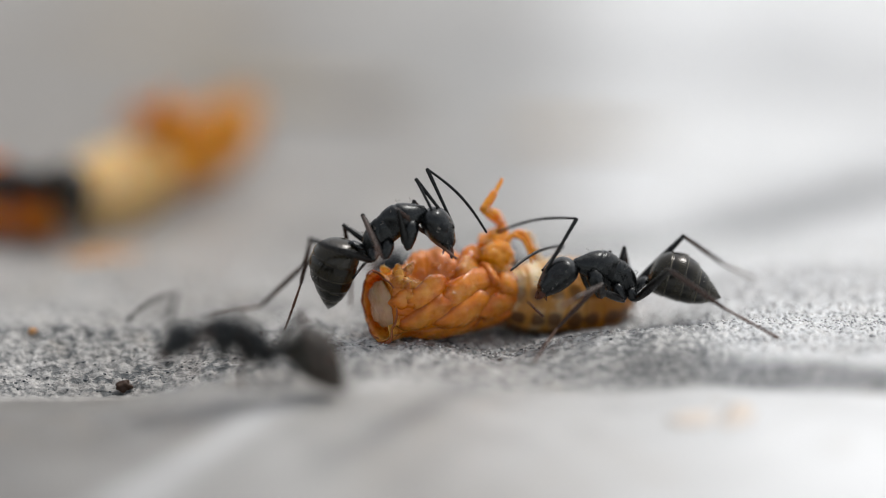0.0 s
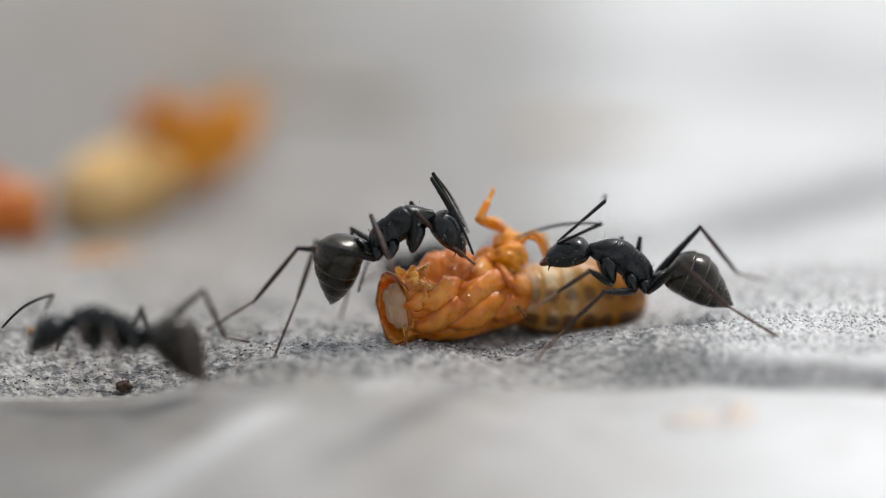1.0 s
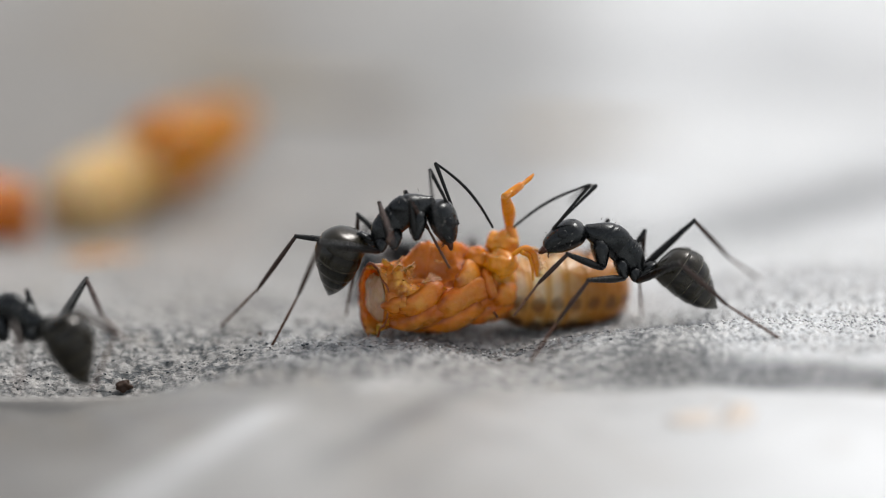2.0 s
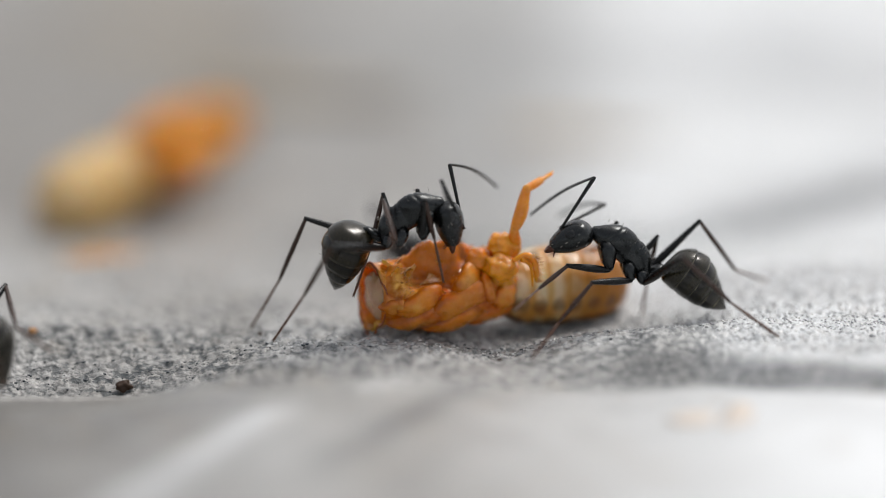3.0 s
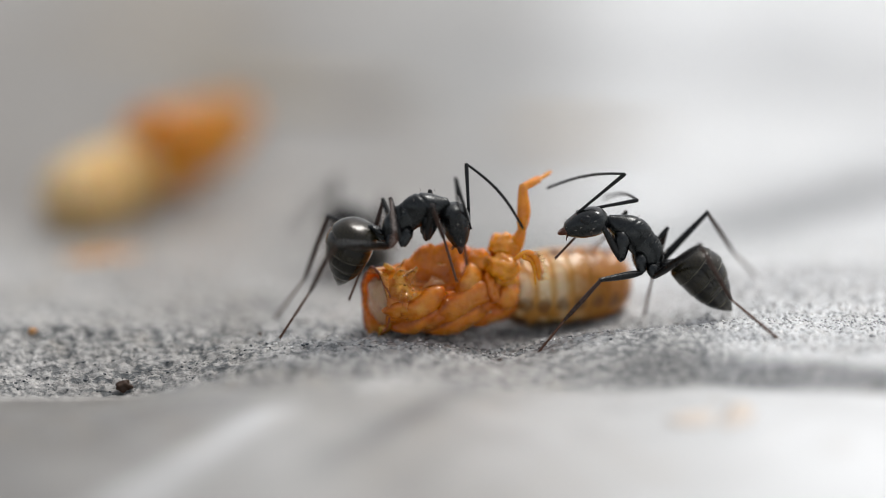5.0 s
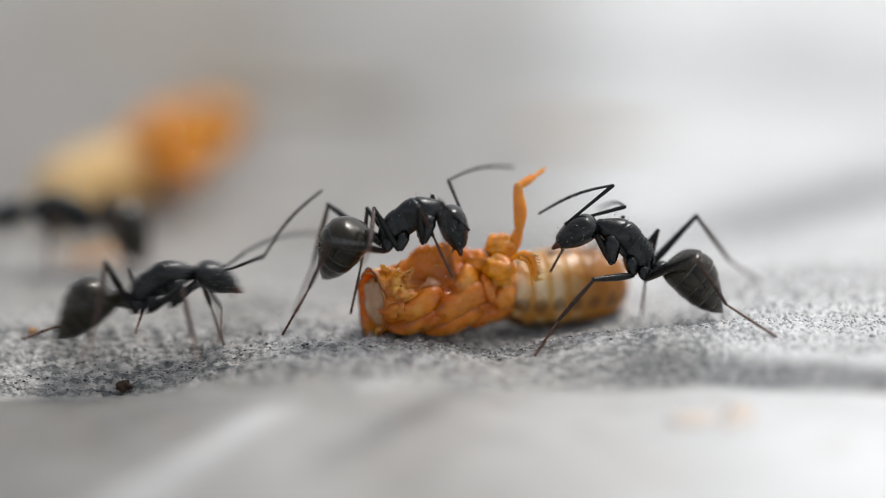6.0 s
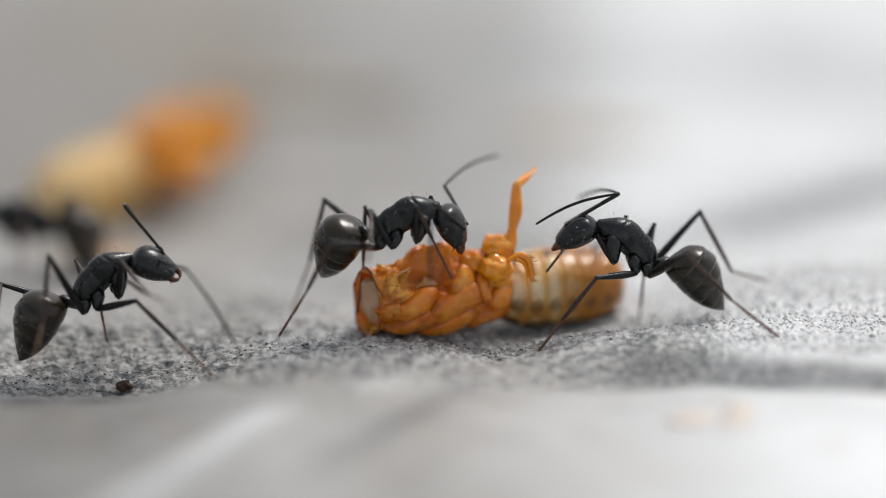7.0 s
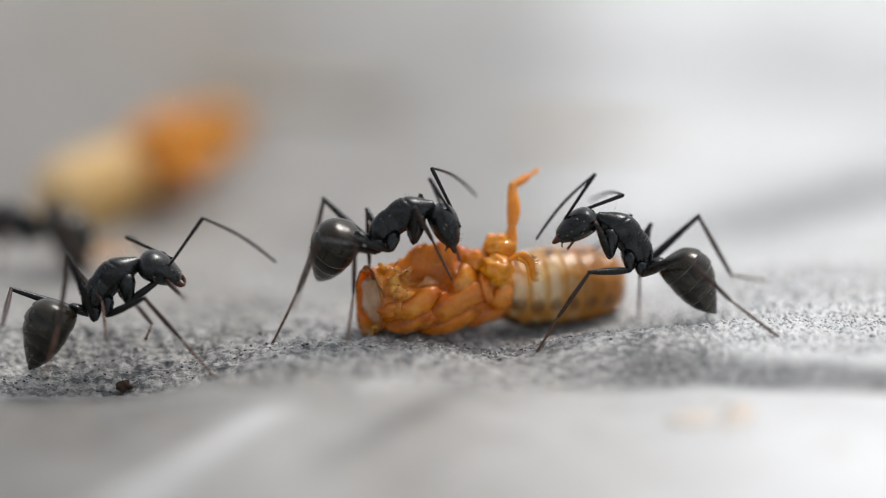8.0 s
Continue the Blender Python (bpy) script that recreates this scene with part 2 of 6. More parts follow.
# ---- mesh tools (millimetres in, metres out) ----
def link_mesh(name, verts, faces, material, parent=None, label="", smooth=True):
    me = bpy.data.meshes.new(name)
    me.from_pydata([tuple(float(c) * MM for c in v) for v in verts], [], faces)
    me.update()
    if smooth:
        me.shade_smooth()
    me.materials.append(material)
    ob = new(name, me)
    ob.parent = parent
    if label:
        tagged(ob, label)
    return ob


def curve_through(points, steps):
    """Catmull-Rom samples through rows of numbers."""
    p = np.array(points, float)
    p = np.vstack([2 * p[0] - p[1], p, 2 * p[-1] - p[-2]])
    out = []
    for i in range(1, len(p) - 2):
        for s in range(steps):
            t = s / steps
            a, b, c, d = p[i - 1:i + 3]
            out.append(0.5 * (2 * b + (c - a) * t + (2 * a - 5 * b + 4 * c - d) * t * t + (3 * b - a - 3 * c + d) * t ** 3))
    out.append(p[-2])
    return np.array(out)


def lathe(sections, around=20, steps=4, shape=None):
    """Closed skin along +x from sections (x, centre z, half width y, half height z)."""
    rows = curve_through(sections, steps)
    rows[:, 2:] = np.maximum(rows[:, 2:], 0.004)
    verts, faces = [], []
    for i, (x, zc, ry, rz) in enumerate(rows):
        for k in range(around):
            a = 2 * math.pi * k / around
            v = np.array((x, ry * math.cos(a), zc + rz * math.sin(a)))
            verts.append(shape(v, i / (len(rows) - 1), a) if shape else v)
    for i in range(len(rows) - 1):
        for k in range(around):
            k2 = (k + 1) % around
            faces.append((i * around + k, i * around + k2, (i + 1) * around + k2, (i + 1) * around + k))
    faces.append(tuple(range(around))[::-1])
    faces.append(tuple(range((len(rows) - 1) * around, len(rows) * around)))
    return verts, [f[::-1] for f in faces]


def tube(points, radii, around=8):
    """A round rod through points in space."""
    p = np.array(points, float)
    verts, faces = [], []
    for i in range(len(p)):
        d = Vector(p[min(i + 1, len(p) - 1)] - p[max(i - 1, 0)]).normalized()
        s = d.cross(Vector((0.13, 0.27, 0.95))).normalized()
        u = s.cross(d)
        for k in range(around):
            a = 2 * math.pi * k / around
            verts.append(p[i] + radii[i] * (np.array(s) * math.cos(a) + np.array(u) * math.sin(a)))
    for i in range(len(p) - 1):
        for k in range(around):
            k2 = (k + 1) % around
            faces.append((i * around + k, i * around + k2, (i + 1) * around + k2, (i + 1) * around + k))
    faces.append(tuple(range(around))[::-1])
    faces.append(tuple(range((len(p) - 1) * around, len(p) * around)))
    return verts, faces


def crumpled(mesh, amount, pitch, seed=0):
    """The mesh with its skin pushed in and out unevenly."""
    out = []
    for v in mesh[0]:
        p = Vector(v) * pitch + Vector((seed * 3.7, 0, 0))
        out.append(np.array(v) + amount * np.array(noise.noise_vector(p)) + amount * 0.5 * np.array(noise.noise_vector(p * 2.6)))
    return out, mesh[1]


def join(*meshes):
    verts, faces = [], []
    for v, f in meshes:
        n = len(verts)
        verts += list(v)
        faces += [tuple(i + n for i in face) for face in f]
    return verts, faces


def moved(mesh, m):
    return [np.array(m @ Vector(v)) for v in mesh[0]], mesh[1]


def part(name, mesh, material, parent, label="", at=(0, 0, 0)):
    ob = link_mesh(name, mesh[0], mesh[1], material, parent, label)
    ob.location = Vector(at) * MM
    return ob


def lump(size, rough=0.12, seed=0, around=18, rings=12, pitch=2.0):
    """An uneven rounded lump with half sizes."""
    verts, faces = [], []
    for i in range(rings + 1):
        b = math.pi * i / rings
        for k in range(around):
            a = 2 * math.pi * k / around
            d = Vector((math.sin(b) * math.cos(a), math.sin(b) * math.sin(a), math.cos(b)))
            r = 1 + rough * noise.noise(d * pitch + Vector((seed * 7.3, 0, 0))) * 2 + rough * 0.5 * noise.noise(d * pitch * 2.7 + Vector((0, seed * 5.1, 0)))
            verts.append(np.array((d.x * r * size[0], d.y * r * size[1], d.z * r * size[2])))
    for i in range(rings):
        for k in range(around):
            k2 = (k + 1) % around
            faces.append((i * around + k, (i + 1) * around + k, (i + 1) * around + k2, i * around + k2))
    return verts, faces


# ---- the stone surface ----
GRID = np.random.default_rng(11).random((256, 256))


def value_noise(x, y, seed=0):
    x, y = np.asarray(x, float) + seed * 17.3, np.asarray(y, float) + seed * 31.7
    xi, yi = np.floor(x).astype(int), np.floor(y).astype(int)
    fx, fy = x - xi, y - yi
    fx, fy = fx * fx * (3 - 2 * fx), fy * fy * (3 - 2 * fy)
    g = lambda a, b: GRID[a % 256, b % 256]
    return (g(xi, yi) * (1 - fx) + g(xi + 1, yi) * fx) * (1 - fy) + (g(xi, yi + 1) * (1 - fx) + g(xi + 1, yi + 1) * fx) * fy - 0.5


def ease(a, b, x):
    t = np.clip((x - a) / (b - a), 0, 1)
    return t * t * (3 - 2 * t)


EDGE_X = (-40, -13, -10, -7, -5, -2.5, 0, 3, 7.5, 10, 13, 40)
EDGE_Y = (-1.5, -1.5, -1.55, -2.7, -4.4, -4.4, -3.2, -1.6, -1.7, -3.3, -4.7, -9)
BANK_X, BANK_WIDTH = (-5, 3, 9, 13), (0.6, 2.6, 2.2, 1.1)


def near_line(x, y, a, b, width):
    """1 on the stretch from a to b, fading to 0 over the width."""
    (ax, ay), (bx, by) = a, b
    t = np.clip(((x - ax) * (bx - ax) + (y - ay) * (by - ay)) / ((bx - ax) ** 2 + (by - ay) ** 2), 0, 1)
    return np.exp(-((x - ax - t * (bx - ax)) ** 2 + (y - ay - t * (by - ay)) ** 2) / width ** 2)


def stone_marks(x, y):
    """How grainy, pale and seamed the stone is: its bare worn front, pale right-hand bed, a pale vein and dark seams."""
    edge = np.interp(x, EDGE_X, EDGE_Y)
    bank = ease(-3, 3, x)
    below = (y - edge) * (1 + bank * (2.6 / np.interp(x, BANK_X, BANK_WIDTH) - 1))
    grain = ease(-0.25 - 2.4 * bank, 0.1 - 1.9 * bank, below) * (1 - 0.5 * ease(9, 16, y)) * (1 - 0.75 * ease(0.6, 2.4, y) * (1 - ease(-2, 2, x))) + 0.12
    front = 1 - ease(-0.8 - 2.6 * bank, -0.1 - 1.0 * bank, below)
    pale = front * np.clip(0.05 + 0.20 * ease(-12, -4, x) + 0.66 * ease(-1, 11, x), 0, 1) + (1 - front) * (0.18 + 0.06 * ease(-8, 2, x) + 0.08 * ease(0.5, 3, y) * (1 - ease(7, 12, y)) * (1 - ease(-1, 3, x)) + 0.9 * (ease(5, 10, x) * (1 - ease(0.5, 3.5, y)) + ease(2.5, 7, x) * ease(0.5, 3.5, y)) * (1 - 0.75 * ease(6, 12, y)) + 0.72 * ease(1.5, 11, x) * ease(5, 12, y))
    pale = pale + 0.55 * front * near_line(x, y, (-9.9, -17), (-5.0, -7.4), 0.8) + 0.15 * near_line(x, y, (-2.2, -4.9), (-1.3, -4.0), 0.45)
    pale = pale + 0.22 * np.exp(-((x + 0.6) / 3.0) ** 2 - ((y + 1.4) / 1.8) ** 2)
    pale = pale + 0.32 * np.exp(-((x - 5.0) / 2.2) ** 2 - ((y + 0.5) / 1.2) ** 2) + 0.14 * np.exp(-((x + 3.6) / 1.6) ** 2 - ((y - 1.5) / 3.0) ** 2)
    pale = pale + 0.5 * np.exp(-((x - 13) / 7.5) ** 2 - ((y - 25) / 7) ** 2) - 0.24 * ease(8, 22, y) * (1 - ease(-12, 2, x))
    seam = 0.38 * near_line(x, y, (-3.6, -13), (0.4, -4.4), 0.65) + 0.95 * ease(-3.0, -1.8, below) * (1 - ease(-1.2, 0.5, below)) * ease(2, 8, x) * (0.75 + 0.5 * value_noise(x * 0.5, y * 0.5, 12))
    seam = np.maximum(seam, 0.5 * np.exp(-((x - 0.6) / 1.5) ** 2 - ((y + 0.75) / 0.42) ** 2))  # a darker patch at the pupa's foot
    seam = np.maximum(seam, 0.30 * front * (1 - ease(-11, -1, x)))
    for a, b, w, k in (((14.6, 17.9), (9.3, 14.7), 1.6, 0.85), ((9.3, 14.7), (5.3, 11.7), 1.5, 0.7), ((5.3, 11.7), (-3, 13.5), 2.2, 0.4), ((-3.5, 36), (7, 39), 4.0, 0.5), ((12, 40), (17, 36), 3.0, 0.55)):
        seam = np.maximum(seam, k * near_line(x, y, a, b, w))
    mottle = 0.35 * value_noise(x * 0.35, y * 0.22, 8) + 0.25 * value_noise(x * 0.8, y * 0.6, 9)
    away = ease(35, 80, np.hypot(x, y - 10))  # far off the slab is one even weathered grey
    pale = (pale + 0.5 * mottle) * (1 - away) + away * (0.35 + 0.4 * value_noise(x * 0.012, y * 0.012, 14) + 0.2 * value_noise(x * 0.05, y * 0.05, 15))
    return np.clip(grain * (1 - 0.8 * away), 0, 1), np.clip(pale, 0, 1), np.clip(seam * (1 - away), 0, 1)


def ground(x, y):
    """Height of the stone, in millimetres."""
    x, y = np.asarray(x, float), np.asarray(y, float)
    edge = np.interp(x, EDGE_X, EDGE_Y)
    width = np.interp(x, BANK_X, BANK_WIDTH)
    z = -np.interp(x, (-7, -3, 5), (0.10, 0.22, 0.6)) * (1 - ease(-1, 0, (y - edge) / width))
    z = z + ease(-3.5, -10, x) * (0.48 * np.clip(y, -1.57, 1.2) - 0.57 + 0.17 * np.clip(-1.57 - y, 0, 3.43))
    mound = 1.0 * ease(3, 12, x) * (0.45 + 0.55 * ease(-3.5, 4.5, y))
    z = z + mound * (1 - ease(6, 13, y))
    z = z + 0.08 * near_line(x, y, (-9.2, -15.5), (-2.6, -4.6), 0.9) * ease(0, -1.0, y - edge)
    z = z - 0.30 * np.exp(-((x - 1.6) / 1.3) ** 2 - ((y + 0.2) / 2.0) ** 2)
    z = z + 0.34 * np.exp(-((y + 0.9) / 0.85) ** 2) * ease(1.8, 4.6, x) * (1 - ease(8.5, 12, x))  # the bank's crest
    z = z - 0.22 * np.exp(-((x - 3.4) / 1.9) ** 2 - ((y - 1.7) / 1.1) ** 2)
    far = ease(6, 16, y)
    z = z + far * (1.6 * value_noise(x * 0.06 + 3, y * 0.10) + 0.7 * value_noise(x * 0.16, y * 0.25, 2))
    rough = 0.2 + 0.8 * ease(-0.3, 0.3, y - edge)
    reach = rough * np.exp(-((x / 60) ** 2 + (y / 60) ** 2))
    reach = reach * (1 - 0.45 * ease(3, 7, x))
    z = z + reach * (0.14 * value_noise(x * 0.7, y * 0.7, 3) + 0.07 * value_noise(x * 1.9, y * 1.9, 4) + 0.08 * value_noise(x * 4.2, y * 3.4, 5))
    chips = ease(-0.10, 0.06, value_noise(x * 4.4, y * 3.6, 6) + 0.45 * value_noise(x * 9, y * 8, 7))
    z = z + reach * 0.075 * (chips - 0.6)
    return z


def spaced(lo, hi, step, reach, growth=1.16):
    inner = list(np.arange(lo, hi, step))
    grow, a, b = [], lo, hi
    d, left, right = step, [], [hi]
    while a > -reach:
        d *= growth
        a -= d
        b += d
        left.append(a)
        right.append(b)
    return np.array(left[::-1] + inner + right)


def build_ground():
    xs, ys = spaced(-14, 14, 0.042, 60000), spaced(-6.5, 5, 0.042, 60000)
    X, Y = np.meshgrid(xs, ys)
    Z = ground(X, Y)
    verts = np.stack([X, Y, Z], -1).reshape(-1, 3) * MM
    w, h = len(xs), len(ys)
    i = (np.arange(h - 1)[:, None] * w + np.arange(w - 1)[None, :]).ravel()
    quads = np.stack([i, i + 1, i + w + 1, i + w], 1)
    me = bpy.data.meshes.new("ground")
    me.from_pydata(verts.tolist(), [], quads.tolist())
    me.shade_smooth()
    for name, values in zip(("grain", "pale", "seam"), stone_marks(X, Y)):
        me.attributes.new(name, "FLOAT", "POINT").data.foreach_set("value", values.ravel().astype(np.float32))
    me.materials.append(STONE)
    tagged(new("ground", me), "weathered grey stone slab with fine dark grain", "ground", kind="structure")


build_ground()


def height(x, y):
    return float(ground(x, y))


def build_grit():
    """Loose dark grains bedded in the stone, far too many to count."""
    rng = random.Random(5)
    meshes = []
    for i in range(4200):
        x, y = rng.uniform(-13.5, 13), rng.uniform(-6.6, 4)
        if y < np.interp(x, EDGE_X, EDGE_Y) + 0.1:
            continue
        if rng.random() < float(ease(2.5, 6, x)) * 0.9:
            continue
        s = 0.020 + 0.045 * rng.random() ** 4
        m = lump((s * rng.uniform(0.8, 1.9), s, s * 0.6), 0.3, i, 5, 3)
        meshes.append(moved(m, Matrix.Translation((x, y, height(x, y) + s * 0.05)) @ Matrix.Rotation(rng.uniform(0, 6), 4, "Z")))
    v, f = join(*meshes)
    tagged(link_mesh("grit", v, f, GRIT_DARK, smooth=False), "tiny blue-black grains scattered on the stone", "grit", kind="stuff")


build_grit()


def build_crystals():
    """Clear bright grains in the stone's crest, that glitter against the light."""
    rng = random.Random(9)
    meshes = []
    for i in range(9000):
        x, y = rng.uniform(-5.0, 14.0), rng.uniform(-3.4, 5.0)
        if y < np.interp(x, EDGE_X, EDGE_Y) + 0.7 or rng.random() > 0.25 + 0.75 * float(ease(0.5, 5, x)):
            continue
        s = rng.uniform(0.022, 0.05)
        m = lump((s * rng.uniform(0.9, 1.6), s, s * 0.7), 0.35, i, 5, 3)
        meshes.append(moved(m, Matrix.Translation((x, y, height(x, y) + s * 0.1)) @ Matrix.Rotation(rng.uniform(0, 6), 4, "Z") @ Matrix.Rotation(rng.uniform(-0.6, 0.6), 4, "X")))
    v, f = join(*meshes)
    tagged(link_mesh("crystal_grains", v, f, CRYSTAL, smooth=False), "tiny bright crystal grains in the stone", "grit", kind="stuff")


build_crystals()

# ---- ants ----
LEGS = {"front": (1.25, 1.2, 1.3), "mid": (1.4, 1.6, 1.5), "hind": (2.4, 2.0, 1.8)}
HIPS = {"front": (-0.02, 0.36, -0.58), "mid": (-0.72, 0.38, -0.40), "hind": (-1.08, 0.34, -0.24)}
ROOTS = {"front": (0.55, 0.22, 0.02), "mid": (-0.32, 0.20, -0.08), "hind": (-0.80, 0.17, -0.04)}
SCAPE, FUNICULUS, WAIST = 1.8, 2.55, (-1.28, 0, 0.47)
ANT_MESH = {}


def ant_meshes():
    s = ANT_MESH
    def plates(v, u, a):
        """Sutures between the back plates, and the flank furrows."""
        cut = 0.055 * math.exp(-((v[0] - 0.5 + 0.35 * (v[2] - 0.4)) / 0.035) ** 2) + 0.04 * math.exp(-((v[0] + 0.12) / 0.05) ** 2) + 0.05 * math.exp(-((v[0] + 0.55 - 0.5 * v[2]) / 0.04) ** 2)
        cut += 0.05 * math.exp(-((v[2] + 0.1 - 0.15 * v[0]) / 0.04) ** 2) * (v[0] < 0.4)
        return v * np.array((1, 1.05 - cut, 1.04)) - np.array((0, 0, cut * max(0.0, math.sin(a)) * 0.6))

    s["mesosoma"] = lathe([(-1.10, -0.05, 0.10, 0.10), (-1.0, 0.02, 0.20, 0.24), (-0.8, 0.10, 0.27, 0.36), (-0.5, 0.165, 0.285, 0.42), (-0.2, 0.20, 0.28, 0.44), (-0.05, 0.215, 0.29, 0.445),
                           (0.15, 0.225, 0.36, 0.455), (0.40, 0.205, 0.40, 0.445), (0.65, 0.14, 0.36, 0.38), (0.86, 0.06, 0.25, 0.28), (1.0, 0.01, 0.17, 0.19), (1.10, -0.02, 0.12, 0.13)], 36, 9, plates)
    s["head"] = lathe([(0.0, 0, 0.12, 0.12), (0.05, 0.01, 0.32, 0.23), (0.22, 0.03, 0.51, 0.37), (0.5, 0.03, 0.56, 0.43), (0.85, 0.0, 0.51, 0.41), (1.15, -0.04, 0.41, 0.31), (1.38, -0.08, 0.31, 0.20), (1.45, -0.10, 0.20, 0.10)], 32, 6)
    s["head"] = [v * np.array((0.92, 1.0, 1.02)) for v in s["head"][0]], s["head"][1]
    s["eye"] = lump((0.15, 0.055, 0.12), 0.0)
    s["mandible"] = join(tube(curve_through([(1.26, 0.21, -0.12), (1.37, 0.22, -0.15), (1.46, 0.14, -0.17), (1.50, 0.02, -0.18)], 4), np.linspace(0.11, 0.035, 13)))
    s["palp"] = tube(curve_through([(1.19, 0.09, -0.24), (1.28, 0.12, -0.33), (1.30, 0.11, -0.41)], 4), np.linspace(0.022, 0.010, 9), 6)
    s["petiole"] = join(tube([(-1.0, 0, -0.04), (-1.08, 0, 0.0), (-1.18, 0, 0.18), (-1.27, 0, 0.38), (-1.36, 0, 0.50)], (0.12, 0.13, 0.12, 0.10, 0.10), 14),
                        moved(lump((0.10, 0.24, 0.27), 0.03, 3), Matrix.Translation((-1.14, 0, 0.28)) @ Matrix.Rotation(-0.5, 4, "Y")))

    def tergite(v, u, a):
        x = v[0]
        for e in (0.58, 1.06, 1.5, 1.86):
            if x > e:
                v = v * np.array((1, 0.955, 0.955))
        return v

    s["gaster"] = lathe([(0.0, 0, 0.09, 0.09), (0.04, 0.05, 0.27, 0.26), (0.18, 0.17, 0.56, 0.52), (0.5, 0.26, 0.76, 0.68), (0.9, 0.28, 0.84, 0.75), (1.3, 0.22, 0.81, 0.71), (1.7, 0.11, 0.64, 0.55),
                         (2.05, 0.02, 0.40, 0.32), (2.26, -0.03, 0.15, 0.12), (2.35, -0.04, 0.03, 0.03)], 36, 10, tergite)
    s["gaster"] = [v * np.array((0.95, 0.97, 1.0)) for v in s["gaster"][0]], s["gaster"][1]
    rng = random.Random(4)
    hairs = []
    for k in range(40):
        x, a = rng.uniform(0.15, 2.1), rng.uniform(0.3, 2.84)
        r = float(np.interp(x, (0, 0.24, 0.55, 0.95, 1.33, 1.72, 2.02, 2.27), (0.1, 0.52, 0.66, 0.70, 0.62, 0.44, 0.2, 0.0)))
        c = np.array((x, r * math.cos(a), r * math.sin(a) + float(np.interp(x, (0, 0.5, 0.9, 1.7, 2.2), (0, 0.26, 0.27, 0.09, -0.02)))))
        hairs.append(tube([c, c + 0.10 * np.array((0.6, math.cos(a), math.sin(a)))], (0.006, 0.002), 4))
    s["gaster_hairs"] = join(*hairs)
    hairs = []
    for k in range(26):
        x, a = rng.uniform(-0.9, 0.9), rng.uniform(0.6, 2.5)
        r = float(np.interp(x, (-0.9, -0.5, -0.1, 0.4, 0.7, 0.9), (0.28, 0.40, 0.40, 0.50, 0.42, 0.26)))
        c = np.array((x, r * math.cos(a), 0.20 + r * math.sin(a)))
        hairs.append(tube([c, c + 0.11 * np.array((0.3, math.cos(a), math.sin(a)))], (0.006, 0.002), 4))
    s["body_hairs"] = join(*hairs)
    hairs = []
    for k in range(24):
        x, a = rng.uniform(0.3, 1.3), rng.uniform(-0.4, 3.5)
        r = float(np.interp(x, (0.25, 0.55, 0.85, 1.1, 1.3), (0.46, 0.5, 0.45, 0.34, 0.14)))
        c = np.array((x, 1.08 * r * math.cos(a) * 1.1, r * 0.93 * math.sin(a) - 0.02))
        hairs.append(tube([c, c + 0.09 * np.array((0.7, math.cos(a), math.sin(a)))], (0.006, 0.002), 4))
    s["head_hairs"] = join(*hairs)
    for leg, (f, t, r) in LEGS.items():
        h, root = Vector(HIPS[leg]), Vector(ROOTS[leg])
        way = [root.lerp(h, u) for u in (0, 0.3, 0.65, 0.9, 1.0)]
        s["coxa", leg] = tube(way, (0.20, 0.26, 0.21, 0.14, 0.10) if leg == "front" else (0.16, 0.20, 0.17, 0.13, 0.10), 14)
        s["coxa_mirror", leg] = [v * np.array((1, -1, 1)) for v in s["coxa", leg][0]], [q[::-1] for q in s["coxa", leg][1]]
        s["femur", leg] = lathe([(-0.03, 0, 0.05, 0.05), (0.1, 0, 0.085, 0.085), (f * 0.35, 0.02, 0.115, 0.14), (f * 0.7, 0.01, 0.095, 0.115), (f * 0.94, 0, 0.07, 0.08), (f + 0.05, 0, 0.06, 0.065)], 12, 4)
        spur = tube([(t - 0.08, 0, -0.03), (t + 0.12, 0, -0.12)], (0.018, 0.005), 5)
        s["tibia", leg] = join(lathe([(-0.05, 0, 0.05, 0.055), (t * 0.12, 0, 0.06, 0.068), (t * 0.5, 0, 0.075, 0.085), (t * 0.9, 0, 0.06, 0.065), (t + 0.02, 0, 0.04, 0.04)], 10, 3), spur)
        knots = [(-0.03, 0, 0.03, 0.03)]
        for a, b in ((0, 0.5), (0.5, 0.65), (0.65, 0.77), (0.77, 0.86), (0.86, 1)):
            knots += [((a + 0.02) * r, 0, 0.033, 0.033), ((b - 0.02) * r, 0, 0.044, 0.044)]
        s["tarsus", leg] = join(lathe(knots, 8, 2), tube(curve_through([(r * 0.97, 0.01, 0), (r + 0.03, 0.025, -0.01), (r + 0.05, 0.035, -0.03)], 3), np.linspace(0.02, 0.005, 7), 5),
                                tube(curve_through([(r * 0.97, -0.01, 0), (r + 0.03, -0.025, -0.01), (r + 0.05, -0.035, -0.03)], 3), np.linspace(0.02, 0.005, 7), 5))
    s["scape"] = lathe([(-0.03, 0, 0.05, 0.05), (0.04, 0, 0.03, 0.03), (0.15, 0, 0.042, 0.042), (1.1, 0, 0.052, 0.052), (1.72, 0, 0.062, 0.062), (1.82, 0, 0.04, 0.04)], 10, 4)
    knots = []
    for k in range(11):
        a, w = k / 11 * FUNICULUS, 0.040 + 0.008 * math.sin(k / 10 * math.pi)
        for x, f in ((a + 0.01, 0.95), (a + 0.19, 1.0)):
            knots.append((x, 0.18 * math.sin(x / FUNICULUS * math.pi), w * f, w * f))
    s["funiculus"] = lathe(knots + [(FUNICULUS + 0.02, 0.0, 0.012, 0.012)], 8, 2)


ant_meshes()
SHARED = {}


